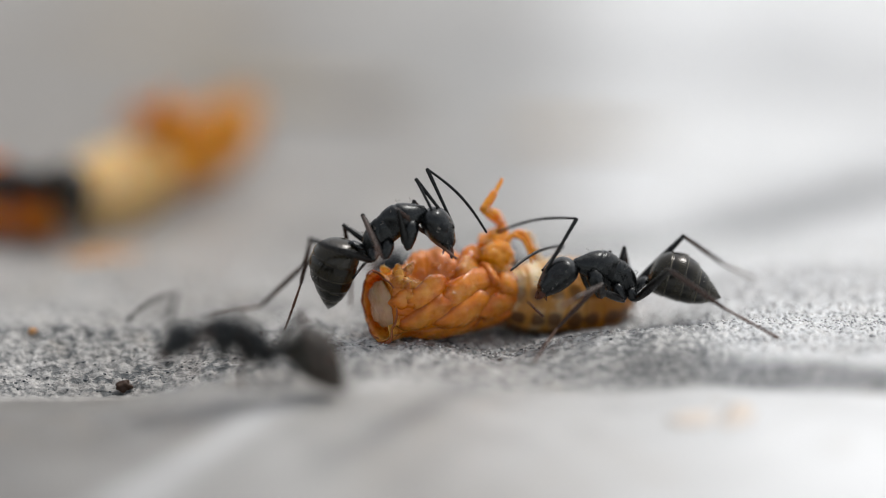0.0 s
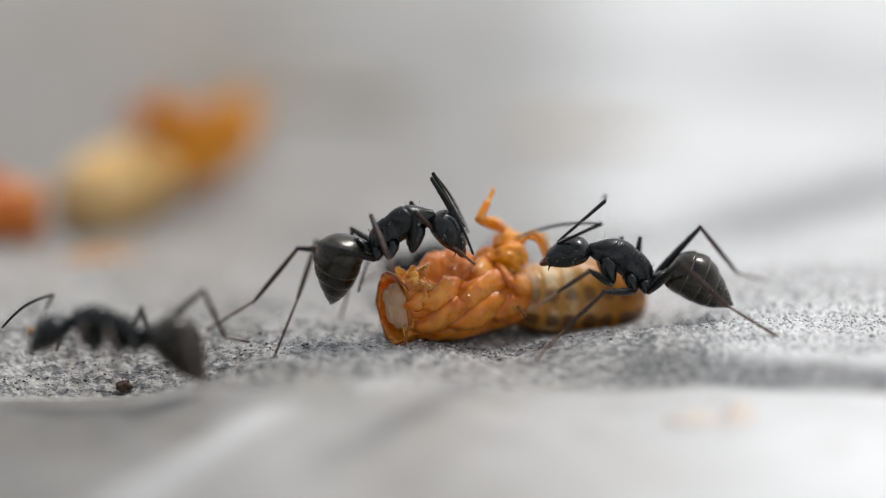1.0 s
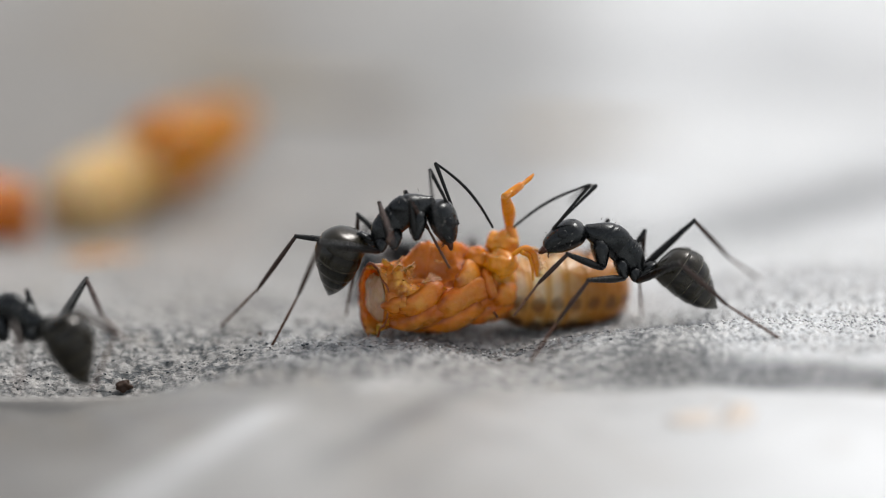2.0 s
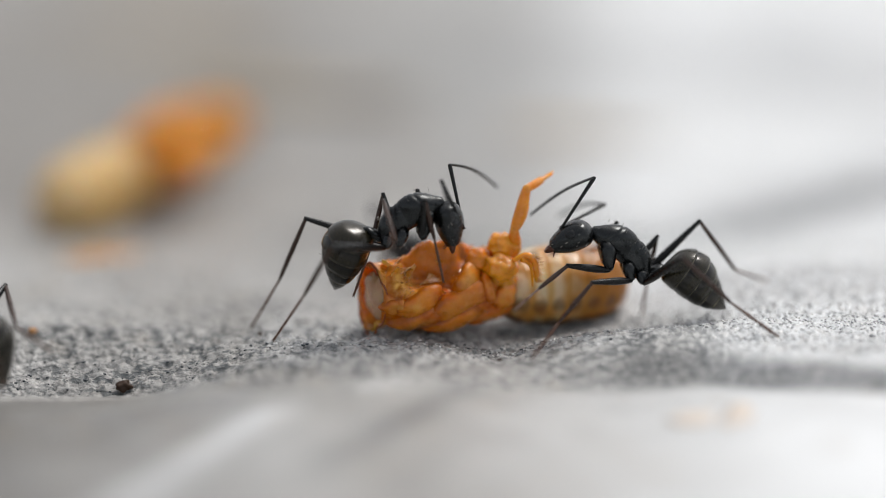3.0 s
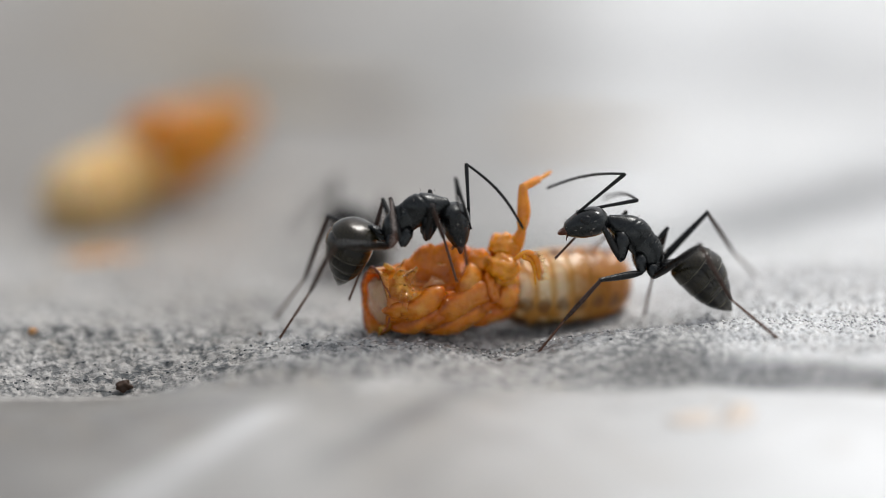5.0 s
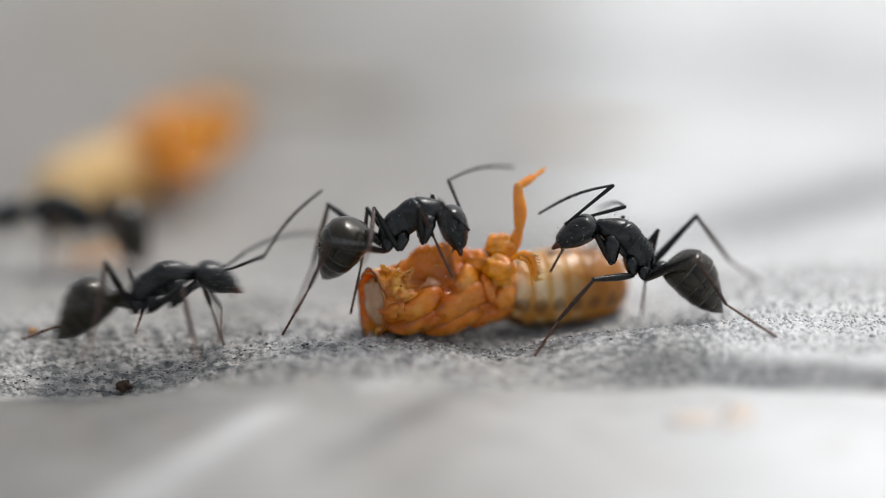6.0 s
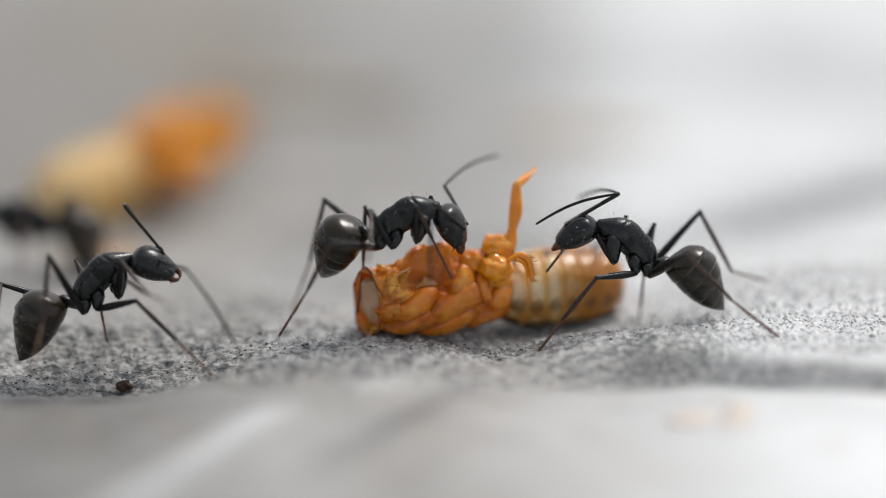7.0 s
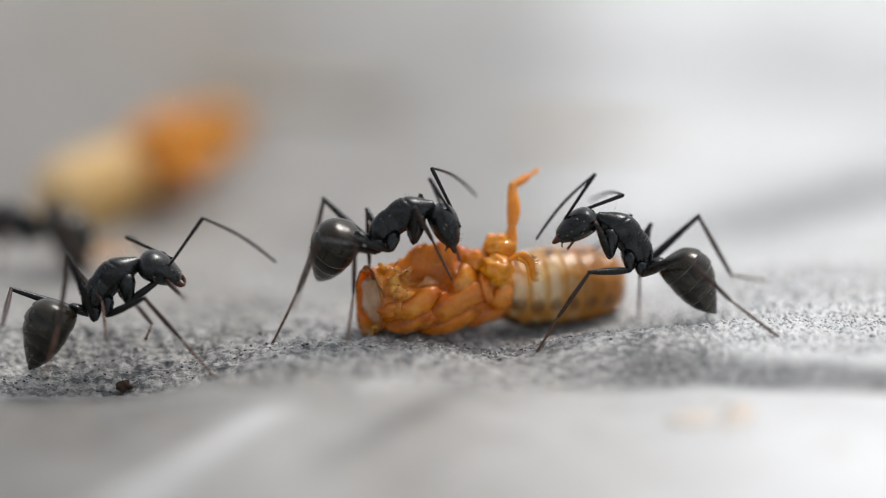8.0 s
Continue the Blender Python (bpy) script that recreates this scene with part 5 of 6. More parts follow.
    feel(ant_b, -1, [(0, 3.43, 1.11, 2.42, 1.99, -0.55, 2.22), (0.5, 3.59, 0.9, 1.57, 2.24, -0.81, 1.83), (1, 4.49, 0.62, 3.78, 4.76, 2.78, 3.51),
        (1.5, 4.14, 0.71, 4.28, 4.13, 2.83, 3.67), (3, 4.51, 1.38, 3.59, 3.64, 3.3, 2.95), (3.5, 4.79, 0.75, 3.94, 4.13, 2.73, 3.23),
        (4, 4.85, 0.55, 3.69, 4.46, 2.66, 3.19), (4.5, 5.37, 0.51, 4.07, 4.87, 2.62, 3.72), (6, 5.01, 0.61, 3.75, 4.71, 2.73, 3.26),
        (6.5, 4.68, 0.89, 4.15, 3.96, 2.92, 3.74), (7, 4.83, 0.68, 4.03, 4.12, 2.72, 3.61), (7.5, 4.96, 0.77, 4.04, 4.38, 2.8, 3.42),
        (8, 4.94, 0.66, 4.05, 4.46, 2.74, 3.52)])
    crawl(ant_c, [(0, -5.01, -5.8, 1.22, -6.76, -5.8, 2.01), (0.5, -8.03, -4.6, 1.31, -9.96, -4.4, 1.92), (1, -8.79, -4, 1.15, -10.65, -3.8, 1.68),
        (1.5, -9.97, -2.6, 1.12, -11.4, -1.1, 1.49), (1.7, -10.49, -2.63, 1.04, -11.97, -1.19, 1.42), (2.8, -14.06, -2.77, 1.08, -15.62, -1.71, 1.64),
        (3, -13.98, -2.8, 1.08, -15.61, -1.8, 1.66), (3.5, -13.91, -2.7, 0.97, -15.51, -2, 1.63), (4, -17.5, -2.6, 0.95, -19.32, -2.2, 1.6),
        (8, -43.91, -2, 0.79, -45.66, -2, 1.55)],
        [(0, -7.8, -6, 1.35), (0.5, -11.05, -4.4, 1.04), (1, -11.86, -3.6, 0.76), (1.5, -12.2, -0.4, 0.45),
        (1.7, -12.79, -0.51, 0.48), (2.8, -16.85, -1.09, 0.8), (3, -16.83, -1.2, 0.83), (3.5, -16.7, -1.7, 0.88),
        (4, -20.49, -2.2, 0.92), (8, -46.85, -2, 0.87)],
        [(0, -2.38, -5.8, -0.19), (0.5, -5.95, -4.6, 0.03), (1, -6.66, -4.2, -0.22), (1.5, -8.72, -3.4, 0.0),
        (1.7, -9.24, -3.37, -0.11), (2.8, -12.68, -3.23, -0.65), (3, -12.53, -3.2, -0.63), (3.5, -12.38, -3.1, -0.72),
        (4, -15.55, -3, -0.72), (8, -42.06, -2, -0.99)])
    step(ant_c, "front", 1, [(0, -6.54, -6.5, 1.98, -7.12, -8.72, 1.19), (0.5, -9.47, -5.37, 1.93, -10.01, -7.62, 1.22), (1, -10.18, -4.82, 1.7, -10.6, -7.1, 0.99),
        (1.5, -12.17, -2, 1.05, -12.99, -0.35, -0.73), (3, -15.82, -3.05, 1.48, -16.43, -5.2, 0.56), (3.5, -15.74, -3.01, 1.48, -16.44, -5.14, 0.54),
        (4, -19.57, -2.63, 1.34, -20.34, -4.74, 0.43), (8, -45.87, -2.4, 1.3, -46.47, -4.57, 0.38)])
    step(ant_c, "mid", 1, [(0, -5.53, -6.78, 2.06, -5.69, -5, -0.16), (0.5, -8.52, -5.74, 2.03, -8.55, -8.49, 0.8), (1, -9.51, -5.22, 1.72, -8.97, -7.98, 0.66),
        (1.5, -10.74, -3.69, 1.49, -10.42, -6.4, 0.22), (3, -14.59, -4.01, 1.57, -14.37, -6.73, 0.32), (3.5, -14.6, -3.88, 1.54, -14.38, -6.6, 0.28),
        (4, -18.33, -3.8, 1.51, -18.21, -6.53, 0.26), (8, -44.49, -3.31, 1.39, -44, -5.99, 0.11)])
    step(ant_c, "hind", 1, [(0, -3.77, -7.42, 2.31, -2.77, -10.71, 1.26), (0.5, -6.35, -6.08, 2.03, -5.53, -9.34, 0.8), (1, -7.4, -5.84, 1.89, -6.45, -9.06, 0.6),
        (1.5, -8.73, -3.98, 1.93, -8.26, -2.25, -0.96), (3, -13.22, -4.89, 1.88, -12.58, -8.16, 0.55), (3.5, -13.23, -4.81, 1.86, -12.59, -8.07, 0.52),
        (4, -16.16, -4.37, 1.75, -14.94, -7.44, 0.35), (8, -42.3, -3.58, 1.54, -42.03, -1.55, -1.29)])
    step(ant_c, "hind", -1, [(0, -4.11, -3.55, 1.7, -2.92, -6.89, 1.18), (0.5, -6.37, -3.8, 2.55, -5.41, -1.16, 0.31), (1, -6.94, -3.23, 2.24, -5.68, -0.65, 0.09),
        (1.5, -8.75, -0.86, 1.93, -7.36, -4.03, 0.99), (3, -12.83, -0.74, 1.7, -11.2, -3.76, 0.64), (3.5, -12.84, -0.56, 1.51, -11.17, -3.6, 0.59),
        (4, -16.56, -0.47, 1.66, -14.68, -3.32, 0.55), (8, -43.32, 0.26, 1.47, -41.09, -2.29, 0.27)])
    step(ant_c, "mid", -1, [(0, -5.8, -5.08, 2.08, -5.6, -2.84, 0.08), (0.5, -8.76, -3.86, 2.17, -8.36, -1.47, 0.39), (1, -8.69, -2.57, 1.61, -8.18, -0.28, -0.27),
        (1.5, -10.52, -1.82, 1.82, -10.04, 0.43, -0.12), (3, -14.83, -2.08, 1.77, -14.68, 0.17, -0.22),
        (4, -18.33, -1.89, 1.75, -18.37, 0.5, -0.31), (8, -44.78, -1.43, 1.64, -45.16, 0.5, -0.31)])
    step(ant_c, "front", -1, [(0, -6.92, -5.21, 1.79, -7.85, -3.44, 0.41), (0.5, -10.03, -3.96, 1.65, -11.26, -2.37, 0.29), (1, -10.46, -3.29, 1.65, -11.23, -1.6, 0.09),
        (1.5, -11.59, -1.47, 1.08, -13.32, -0.13, 0.03), (3, -15.68, -1.81, 1.36, -17.11, -0.32, 0.08),
        (4, -19.43, -1.9, 1.32, -20.9, -0.41, 0.11), (8, -45.89, -1.65, 1.29, -47.55, -0.35, 0.09)])
    feel(ant_c, 1, [(0, -7.79, -7.28, 2.84, -8.63, -9.28, 2.48), (0.5, -10.9, -5.84, 2.46, -11.71, -7.85, 2.09), (1, -11.6, -5.05, 2.26, -12.41, -7.02, 1.71),
        (1.5, -12.65, -1.94, 1.7, -13.64, -3.83, 1.19), (3, -17.12, -2.81, 2.09, -18.07, -4.68, 1.41), (4, -20.75, -3.66, 2.15, -21.64, -5.56, 1.48),
        (8, -46.81, -3.5, 2.11, -47.39, -5.53, 1.48)])
    feel(ant_c, -1, [(0, -7.62, -4.45, 2.35, -8.84, -2.86, 1.44), (0.5, -10.71, -2.82, 2.1, -11.89, -1.31, 1.03), (1, -11.34, -1.99, 1.71, -12.61, -0.54, 0.66),
        (1.5, -12.72, 0.97, 1.29, -14.17, 2.14, 0.12), (3, -17.12, 0.13, 1.51, -18.6, 1.27, 0.35), (4, -20.83, -0.63, 1.53, -22.35, 0.61, 0.53),
        (8, -47.4, -0.5, 1.5, -49.1, 0.53, 0.55)])
    crawl(ant_d, [(0, -40.06, -1, 0.95, -38.01, -1, 2.14), (3, -26.09, -0.9, 0.92, -24.26, -0.69, 2.06), (4.7, -19.84, -0.84, 0.91, -17.86, -0.51, 2.01),
        (5.8, -13.91, -0.8, 0.9, -12.11, -0.4, 1.81), (5.9, -11.61, -0.65, 1.11, -9.72, -0.25, 1.95), (6, -9.17, -0.5, 1.29, -7.25, -0.1, 2.25),
        (6.04, -8.68, -0.51, 1.36, -6.8, -0.1, 2.28), (6.1, -11.21, -0.52, 0.96, -9.57, -0.1, 2.04), (6.2, -10.21, -0.54, 1, -8.57, -0.1, 2.28),
        (6.5, -9.96, -0.6, 0.95, -8.48, -0.1, 2.38), (7, -10.62, -0.6, 1.35, -9.15, -0.25, 2.64), (7.2, -10.5, -0.6, 1.3, -9.55, -0.35, 3.15), (7.5, -10.45, -0.6, 1.27, -9.61, -0.4, 3.31), (7.8, -10.42, -0.6, 1.2, -9.4, -0.35, 3.1),
        (8, -10.37, -0.6, 1.1, -8.94, -0.2, 2.53)],
        [(0, -36.57, -1, 1.46), (3, -22.81, -0.69, 1.38), (4.7, -16.4, -0.51, 1.33), (5.8, -11.3, -0.4, 0.88),
        (5.9, -8.25, -0.15, 1.41), (6, -5.69, 0.1, 1.55), (6.04, -5.26, 0.1, 1.55), (6.1, -7.98, 0.1, 1.43),
        (6.2, -7.12, 0.1, 2.0), (6.5, -6.66, 0.1, 1.85), (7, -7.58, -0.5, 2.1), (7.2, -8.05, -0.8, 2.5), (7.5, -8.62, -1.05, 2.86), (7.8, -8.05, -0.7, 2.4),
        (8, -7.3, -0.1, 1.8)],
        [(0, -41.94, -1, -0.25), (3, -28.28, -0.9, -0.27), (4.7, -21.69, -0.84, -0.29), (5.8, -15.91, -0.8, -0.3),
        (5.9, -13.44, -0.75, -0.01), (6, -11.29, -0.7, 0.27), (6.04, -10.71, -0.72, 0.4), (6.1, -12.79, -0.76, -0.91),
        (6.2, -12.25, -0.82, -0.45), (6.5, -11.98, -1, -0.68), (7, -12.55, -1, -0.62), (7.5, -12.1, -1, -0.64),
        (8, -12.2, -1, -0.78)])
    step(ant_d, "front", -1, [(0, -38.17, -0.98, 1.85, -36.79, -1.2, -0.19), (3, -24.38, -0.78, 1.88, -22.8, -1.11, -0.21), (4.7, -18.02, -0.67, 1.82, -16.22, -1.03, -0.24),
        (5.8, -12.05, -0.6, 1.64, -10.12, -0.96, -0.17), (6, -7.07, -0.35, 1.92, -6.37, -0.1, -0.23), (6.1, -9.31, -1.12, 1.71, -7.92, -1.94, -0.09),
        (6.2, -8.47, -0.57, 2.11, -7.42, -2.12, 0.56), (6.5, -8.45, -0.25, 2.13, -7.55, -2.14, 0.91), (7, -9.34, -1.06, 2.49, -8.64, -3.38, 2.41),
        (7.2, -8.74, -1, 2.34, -7.44, -1.4, 0.65), (7.35, -8.36, -1, 2.61, -7.59, -1.6, 2.46), (7.5, -9.25, -0.41, 3.1, -7.12, -0.6, 1.95), (7.6, -8.44, -1, 2.42, -7.55, -1.2, 0.46), (7.8, -8.29, -1, 2.29, -7.5, -1.2, 0.49), (8, -8.16, -0.38, 1.97, -7.42, -2.69, 1.9)])
    step(ant_d, "mid", -1, [(0, -38.91, -0.95, 1.86, -38.76, -0.65, -0.85), (3, -25.09, -0.84, 1.87, -24.87, -0.65, -0.85),
        (4.7, -18.7, -0.77, 1.83, -18.16, -2.87, -0.25), (5.8, -12.7, -1.3, 1.7, -11.64, -0.65, -0.85),
        (6, -7.62, -1.15, 1.83, -7.03, -3.67, 0.31), (6.2, -8.63, -1.3, 1.57, -7.28, -3.62, 0.21), (6.5, -8.67, -1.4, 1.73, -6.76, -1.8, -0.61),
        (7, -8.92, -1.47, 1.53, -6.61, -2.35, -0.52), (7.5, -8.86, -1.85, 1.64, -6.61, -2.35, -0.52), (8, -8.68, -1.34, 1.58, -6.61, -2.35, -0.52)])
    step(ant_d, "hind", -1, [(0, -40.27, -2.38, 2.66, -41.16, -5.14, 0.54), (3, -26.47, -2.17, 2.6, -27.57, -4.82, 0.45), (4.7, -20.11, -2.16, 2.6, -21.31, -4.76, 0.44),
        (5.8, -14.42, -2, 2.56, -15.72, -4.33, 0.15), (6, -9.68, -2.09, 2.75, -10.19, -4.96, 0.66), (6.1, -11.37, -1.99, 2.54, -12.48, -0.45, -0.77),
        (6.2, -11.02, -1.66, 2.56, -12.21, -0.75, -0.91), (6.5, -10.75, -1.54, 2.53, -12.21, -0.8, -0.95),
        (7, -11.33, -1.88, 2.87, -11.79, -4.11, 0.09), (7.5, -11.67, -1.19, 2.69, -12.11, -0.65, -0.85),
        (8, -10.77, -1.67, 2.81, -11.43, -3.48, -0.21)])
    step(ant_d, "hind", 1, [(0, -41.82, 0.25, 1.48, -42.97, -3.09, 0.82), (3, -27.93, 0.4, 1.44, -29.37, -2.81, 0.75), (4.7, -21.51, 0.77, 1.34, -23.09, -2.38, 0.63),
        (5.8, -15.55, 0.98, 1.29, -17.24, -2.1, 0.56), (6, -10.75, 1.44, 1.17, -12.2, -1.77, 0.47), (6.1, -12.87, 1.23, 1.35, -13.8, -2.17, 0.66),
        (6.2, -12.42, -0.23, 1.21, -14.01, -3.41, 0.74), (6.5, -12.18, -0.27, 1.2, -13.85, -3.42, 0.74),
        (7, -12.82, -0.26, 1.7, -14.17, -3.47, 0.84), (7.5, -12.48, -0.24, 1.65, -14.19, -3.28, 0.79), (8, -12.5, -0.23, 1.53, -14.01, -3.41, 0.82)])
    step(ant_d, "mid", 1, [(0, -40.04, -0.42, 1.95, -38.79, -2.89, 0.77), (3, -26.22, -0.22, 1.87, -25.14, -2.79, 0.75), (4.7, -19.7, -0.06, 1.93, -18.81, -2.66, 0.71),
        (5.8, -13.77, 0.01, 1.87, -12.78, -2.58, 0.69), (6, -9.22, 1.01, 1.8, -8.92, -1.74, 0.63), (6.2, -10.44, 0.25, 1.96, -9.78, -2.35, 0.59),
        (6.5, -10.16, 0.22, 1.93, -9.7, -2.43, 0.6), (7, -10.76, 0.59, 2.16, -9.75, -1.58, 0.34), (7.5, -11.13, 0.04, 2.1, -9.72, -2.05, 0.46),
        (8, -10.7, 0.17, 2.05, -9.71, -2.21, 0.51)])
    step(ant_d, "front", 1, [(0, -38.56, -0.28, 1.99, -37.76, 0.95, -0.08), (3, -24.48, -0.03, 1.89, -23.08, 0.95, -0.08), (4.7, -18.11, 0.08, 1.8, -16.58, 0.95, -0.08),
        (5.8, -11.92, 0.11, 1.41, -10.56, -1.65, 0.44), (6, -7.04, 0.67, 1.54, -6.47, -1.38, 0.37), (6.2, -8.82, 1.29, 1.38, -8.23, -0.75, 0.2),
        (6.5, -8.83, 1.37, 1.22, -8.24, -0.7, 0.1), (7, -9.32, 1.26, 1.47, -8.31, 3.15, 0.35), (7.5, -9.17, 0.97, 2.66, -8.06, 2.74, 1.44),
        (8, -9.11, 1.27, 0.78, -8.66, -1.06, 0.28)])
    feel(ant_d, -1, [(0, -36.85, -2.24, 3.12, -35.08, -3.13, 2.18), (3, -23.22, -1.95, 3.05, -21.49, -2.94, 2.13), (4.7, -16.88, -1.77, 3.01, -15.17, -2.82, 2.1),
        (5.8, -10.93, -1.84, 2.18, -8.73, -2.01, 1.04), (6, -5.31, -1.23, 2.75, -3.67, -0.78, 4.45), (6.2, -7.18, -1.41, 3.09, -5.63, -0.84, 5.3),
        (6.5, -7.89, -0.86, 3.54, -5.4, -0.72, 3.76), (7, -7.54, -2.04, 2.65, -6.07, -2.52, 0.62), (7.5, -8.11, -0.95, 3.45, -5.35, -0.97, 2.98),
        (8, -7.21, -0.66, 3.49, -5.22, -1.4, 2.91)])
    feel(ant_d, 1, [(0, -37.62, 0.33, 2.82, -36.36, 1.88, 1.92), (3, -23.77, 0.66, 2.74, -22.34, 2.08, 1.87), (4.7, -17.33, 0.85, 2.69, -15.82, 2.2, 1.84),
        (5.8, -11.39, 1.13, 1.59, -9.63, 2.19, 0.8), (6, -5.91, 1.67, 2.15, -4.1, 2.9, 2.36), (6.2, -7.41, 1.67, 2.66, -5.91, 2.14, 4.44),
        (6.5, -8.06, 0.84, 3.52, -8.13, 3.01, 3.19), (7, -9.03, -0.22, 3.76, -9.21, 1.93, 3.32), (7.5, -10.25, -1.12, 4.09, -10.6, 1.03, 3.78),
        (8, -9.03, 0.83, 2.73, -9.05, 2.92, 2.04)])
    crawl(ant_e, [(0, 1.12, 3.8, 0.74, -0.58, 3.8, 1.3), (0.5, 1.2, 4.01, 0.68, -0.41, 4.01, 1.35), (1, 0.95, 4.23, 0.8, -0.83, 4.23, 1.59),
        (1.5, 0.1, 4.44, 0.93, -1.6, 4.44, 1.54), (1.8, -0.07, 4.57, 0.89, -1.6, 4.57, 1.51), (2.8, -0.41, 5, 0.96, -1.6, 5, 1.84),
        (3.1, -0.41, 6.07, 0.69, -0.93, 6.07, 1.4), (3.5, -0.6, 7.5, 0.8, 1.0, 7.5, 1.75), (4, -0.2, 7.75, 1.25, 1.5, 7.75, 2.4),
        (4.5, -0.1, 8, 1.2, 1.55, 8, 2.35), (5, -2.5, 8, 1.1, -2.84, 8, 1.63), (5.2, -4.58, 8, 1.46, -6.14, 8, 1.99),
        (5.8, -10.61, 8, 1.72, -12.55, 8, 1.85), (6, -10.82, 8, 1.72, -12.63, 8, 2.17), (6.5, -11.55, 8, 1.72, -13.42, 8, 2.08),
        (7, -12.07, 8, 1.54, -13.94, 8, 1.9), (7.5, -12.56, 8, 1.37, -14.38, 8, 1.72), (8, -12.42, 8, 1.42, -14.29, 8, 1.72)],
        [(0, -1.39, 3.8, 1.26), (0.5, -1.17, 4.01, 0.86), (1, -1.56, 4.23, 0.63), (1.5, -2.19, 4.44, 0.75),
        (2.8, -2.11, 5, 1.31), (3.1, -0.58, 6.07, 1.22), (3.5, 2.1, 7.5, 1.7), (4, 2.5, 7.75, 1.9),
        (4.5, 2.55, 8, 1.85), (5, -3.19, 8, 1.28), (5.2, -7.36, 8, 1.46), (5.8, -13.78, 8, 1.46), (6, -13.95, 8, 1.63),
        (6.5, -14.64, 8, 1.54), (7, -15.16, 8, 1.46), (7.5, -15.69, 8, 1.28), (8, -15.51, 8, 1.28)],
        [(0, 2.82, 3.8, 0.04), (0.5, 2.99, 4.01, -0.02), (1, 2.48, 4.23, 0.01), (1.5, 1.8, 4.44, 0.05), (1.8, 1.64, 4.57, 0.01),
        (2.8, 1.3, 5, 0.08), (3.1, 0.1, 6.07, -0.2), (3.5, -2.5, 7.5, -0.21), (4, -2.15, 7.75, 0.27), (4.5, -1.98, 8, 0.2),
        (5, -1.98, 8, 0.38), (5.2, -3.02, 8, 0.56), (5.8, -9.03, 8, 0.92), (6, -9.36, 8, 0.56), (6.5, -10.06, 8, 0.53),
        (7, -10.93, 8, 0.38), (7.5, -11.36, 8, 0.42), (8, -11.28, 8, 0.42)])
    step(ant_e, "front", 1, [(0, -0.69, 3.65, 1.16, -2.07, 1.7, 0.76), (1, -0.83, 4.1, 1.46, -2.42, 2.3, 1.12), (1.5, -1.57, 4.31, 1.49, -2.42, 2.15, 0.82),
        (3, -1.43, 5.27, 1.77, -2.1, 3.3, 0.52), (3.5, 0.91, 8.12, 1.05, 1.83, 6.3, -0.26), (4.5, 1.43, 8.64, 1.7, 1.83, 7.06, -0.1),
        (5, -3.18, 7.58, 2.09, -3.86, 6.55, 0.04), (5.8, -12.28, 7.8, 1.97, -13.68, 8.65, 0.04), (6.5, -13.25, 7.8, 2.1, -14.55, 8.65, 0.04),
        (8, -14.07, 7.81, 1.8, -15.43, 8.65, 0.04)])
    step(ant_e, "mid", 1, [(0, 0.38, 3.72, 1.53, 0.1, 0.92, 0.44), (1, 0.31, 4.16, 1.71, -0.23, 1.58, 0.27), (1.5, -0.65, 4.35, 1.73, -1.07, 1.79, 0.21),
        (3, -0.74, 5.65, 1.55, -1.08, 3.2, -0.15), (3.5, -0.25, 8.23, 1.36, -0.07, 9.09, -1.52), (4.5, 0.28, 7.95, 1.83, 0.28, 8.37, -1.15),
        (5, -2.83, 7.92, 1.74, -2.98, 5.37, 0.16), (5.8, -11.62, 7.81, 2.32, -11.71, 5.42, 0.5), (6.5, -12.32, 7.37, 2.5, -12.36, 5.04, 0.6),
        (8, -13.34, 7.82, 2.1, -13.4, 5.26, 0.54)])
    step(ant_e, "hind", 1, [(0, 1.94, 2.26, 2.17, 2.9, -0.97, 0.94), (1, 1.61, 2.66, 2.24, 2.41, -0.54, 0.83), (1.5, 1.11, 2.82, 2.21, 1.92, -0.38, 0.78),
        (3, 0.27, 4.09, 1.89, 0.77, 0.83, 0.47), (3.5, -1.62, 6.96, 2.06, -2.5, 7.7, -1.34), (4.5, -1.63, 7.68, 2.25, -2.5, 7.18, -1.2),
        (5, -1.79, 6.91, 2.25, -1.08, 3.82, 0.56), (5.8, -9.99, 5.96, 2.83, -8.59, 7.95, 0.04), (6, -10.17, 6, 2.82, -9.18, 3.13, 0.91),
        (6.5, -10.85, 6, 2.82, -9.59, 7.25, 0.03), (8, -11.88, 6.06, 2.64, -10.36, 3.21, 1.06)])
    step(ant_e, "hind", -1, [(0, 1.99, 6.1, 1.21, 3.3, 2.81, 0.64), (1.5, 1.14, 6.74, 1.23, 2.3, 3.42, 0.49), (3, 0.28, 7.74, 1.52, 1.29, 4.42, 0.58),
        (3.5, -1.69, 7.62, 2.19, -2.79, 4.63, 0.53), (4, -1.76, 7.79, 2.43, -3.15, 5.19, 0.38), (4.5, -1.51, 8.06, 2.41, -2.98, 5.57, 0.29),
        (5, -1.82, 9.94, 1.7, -0.76, 6.61, 0.91), (5.8, -10.1, 10.49, 1.93, -8.66, 12.9, -0.3), (6.5, -10.97, 10.47, 1.94, -9.55, 12.89, -0.3),
        (8, -12.03, 10.43, 1.86, -10.63, 12.93, -0.31)])
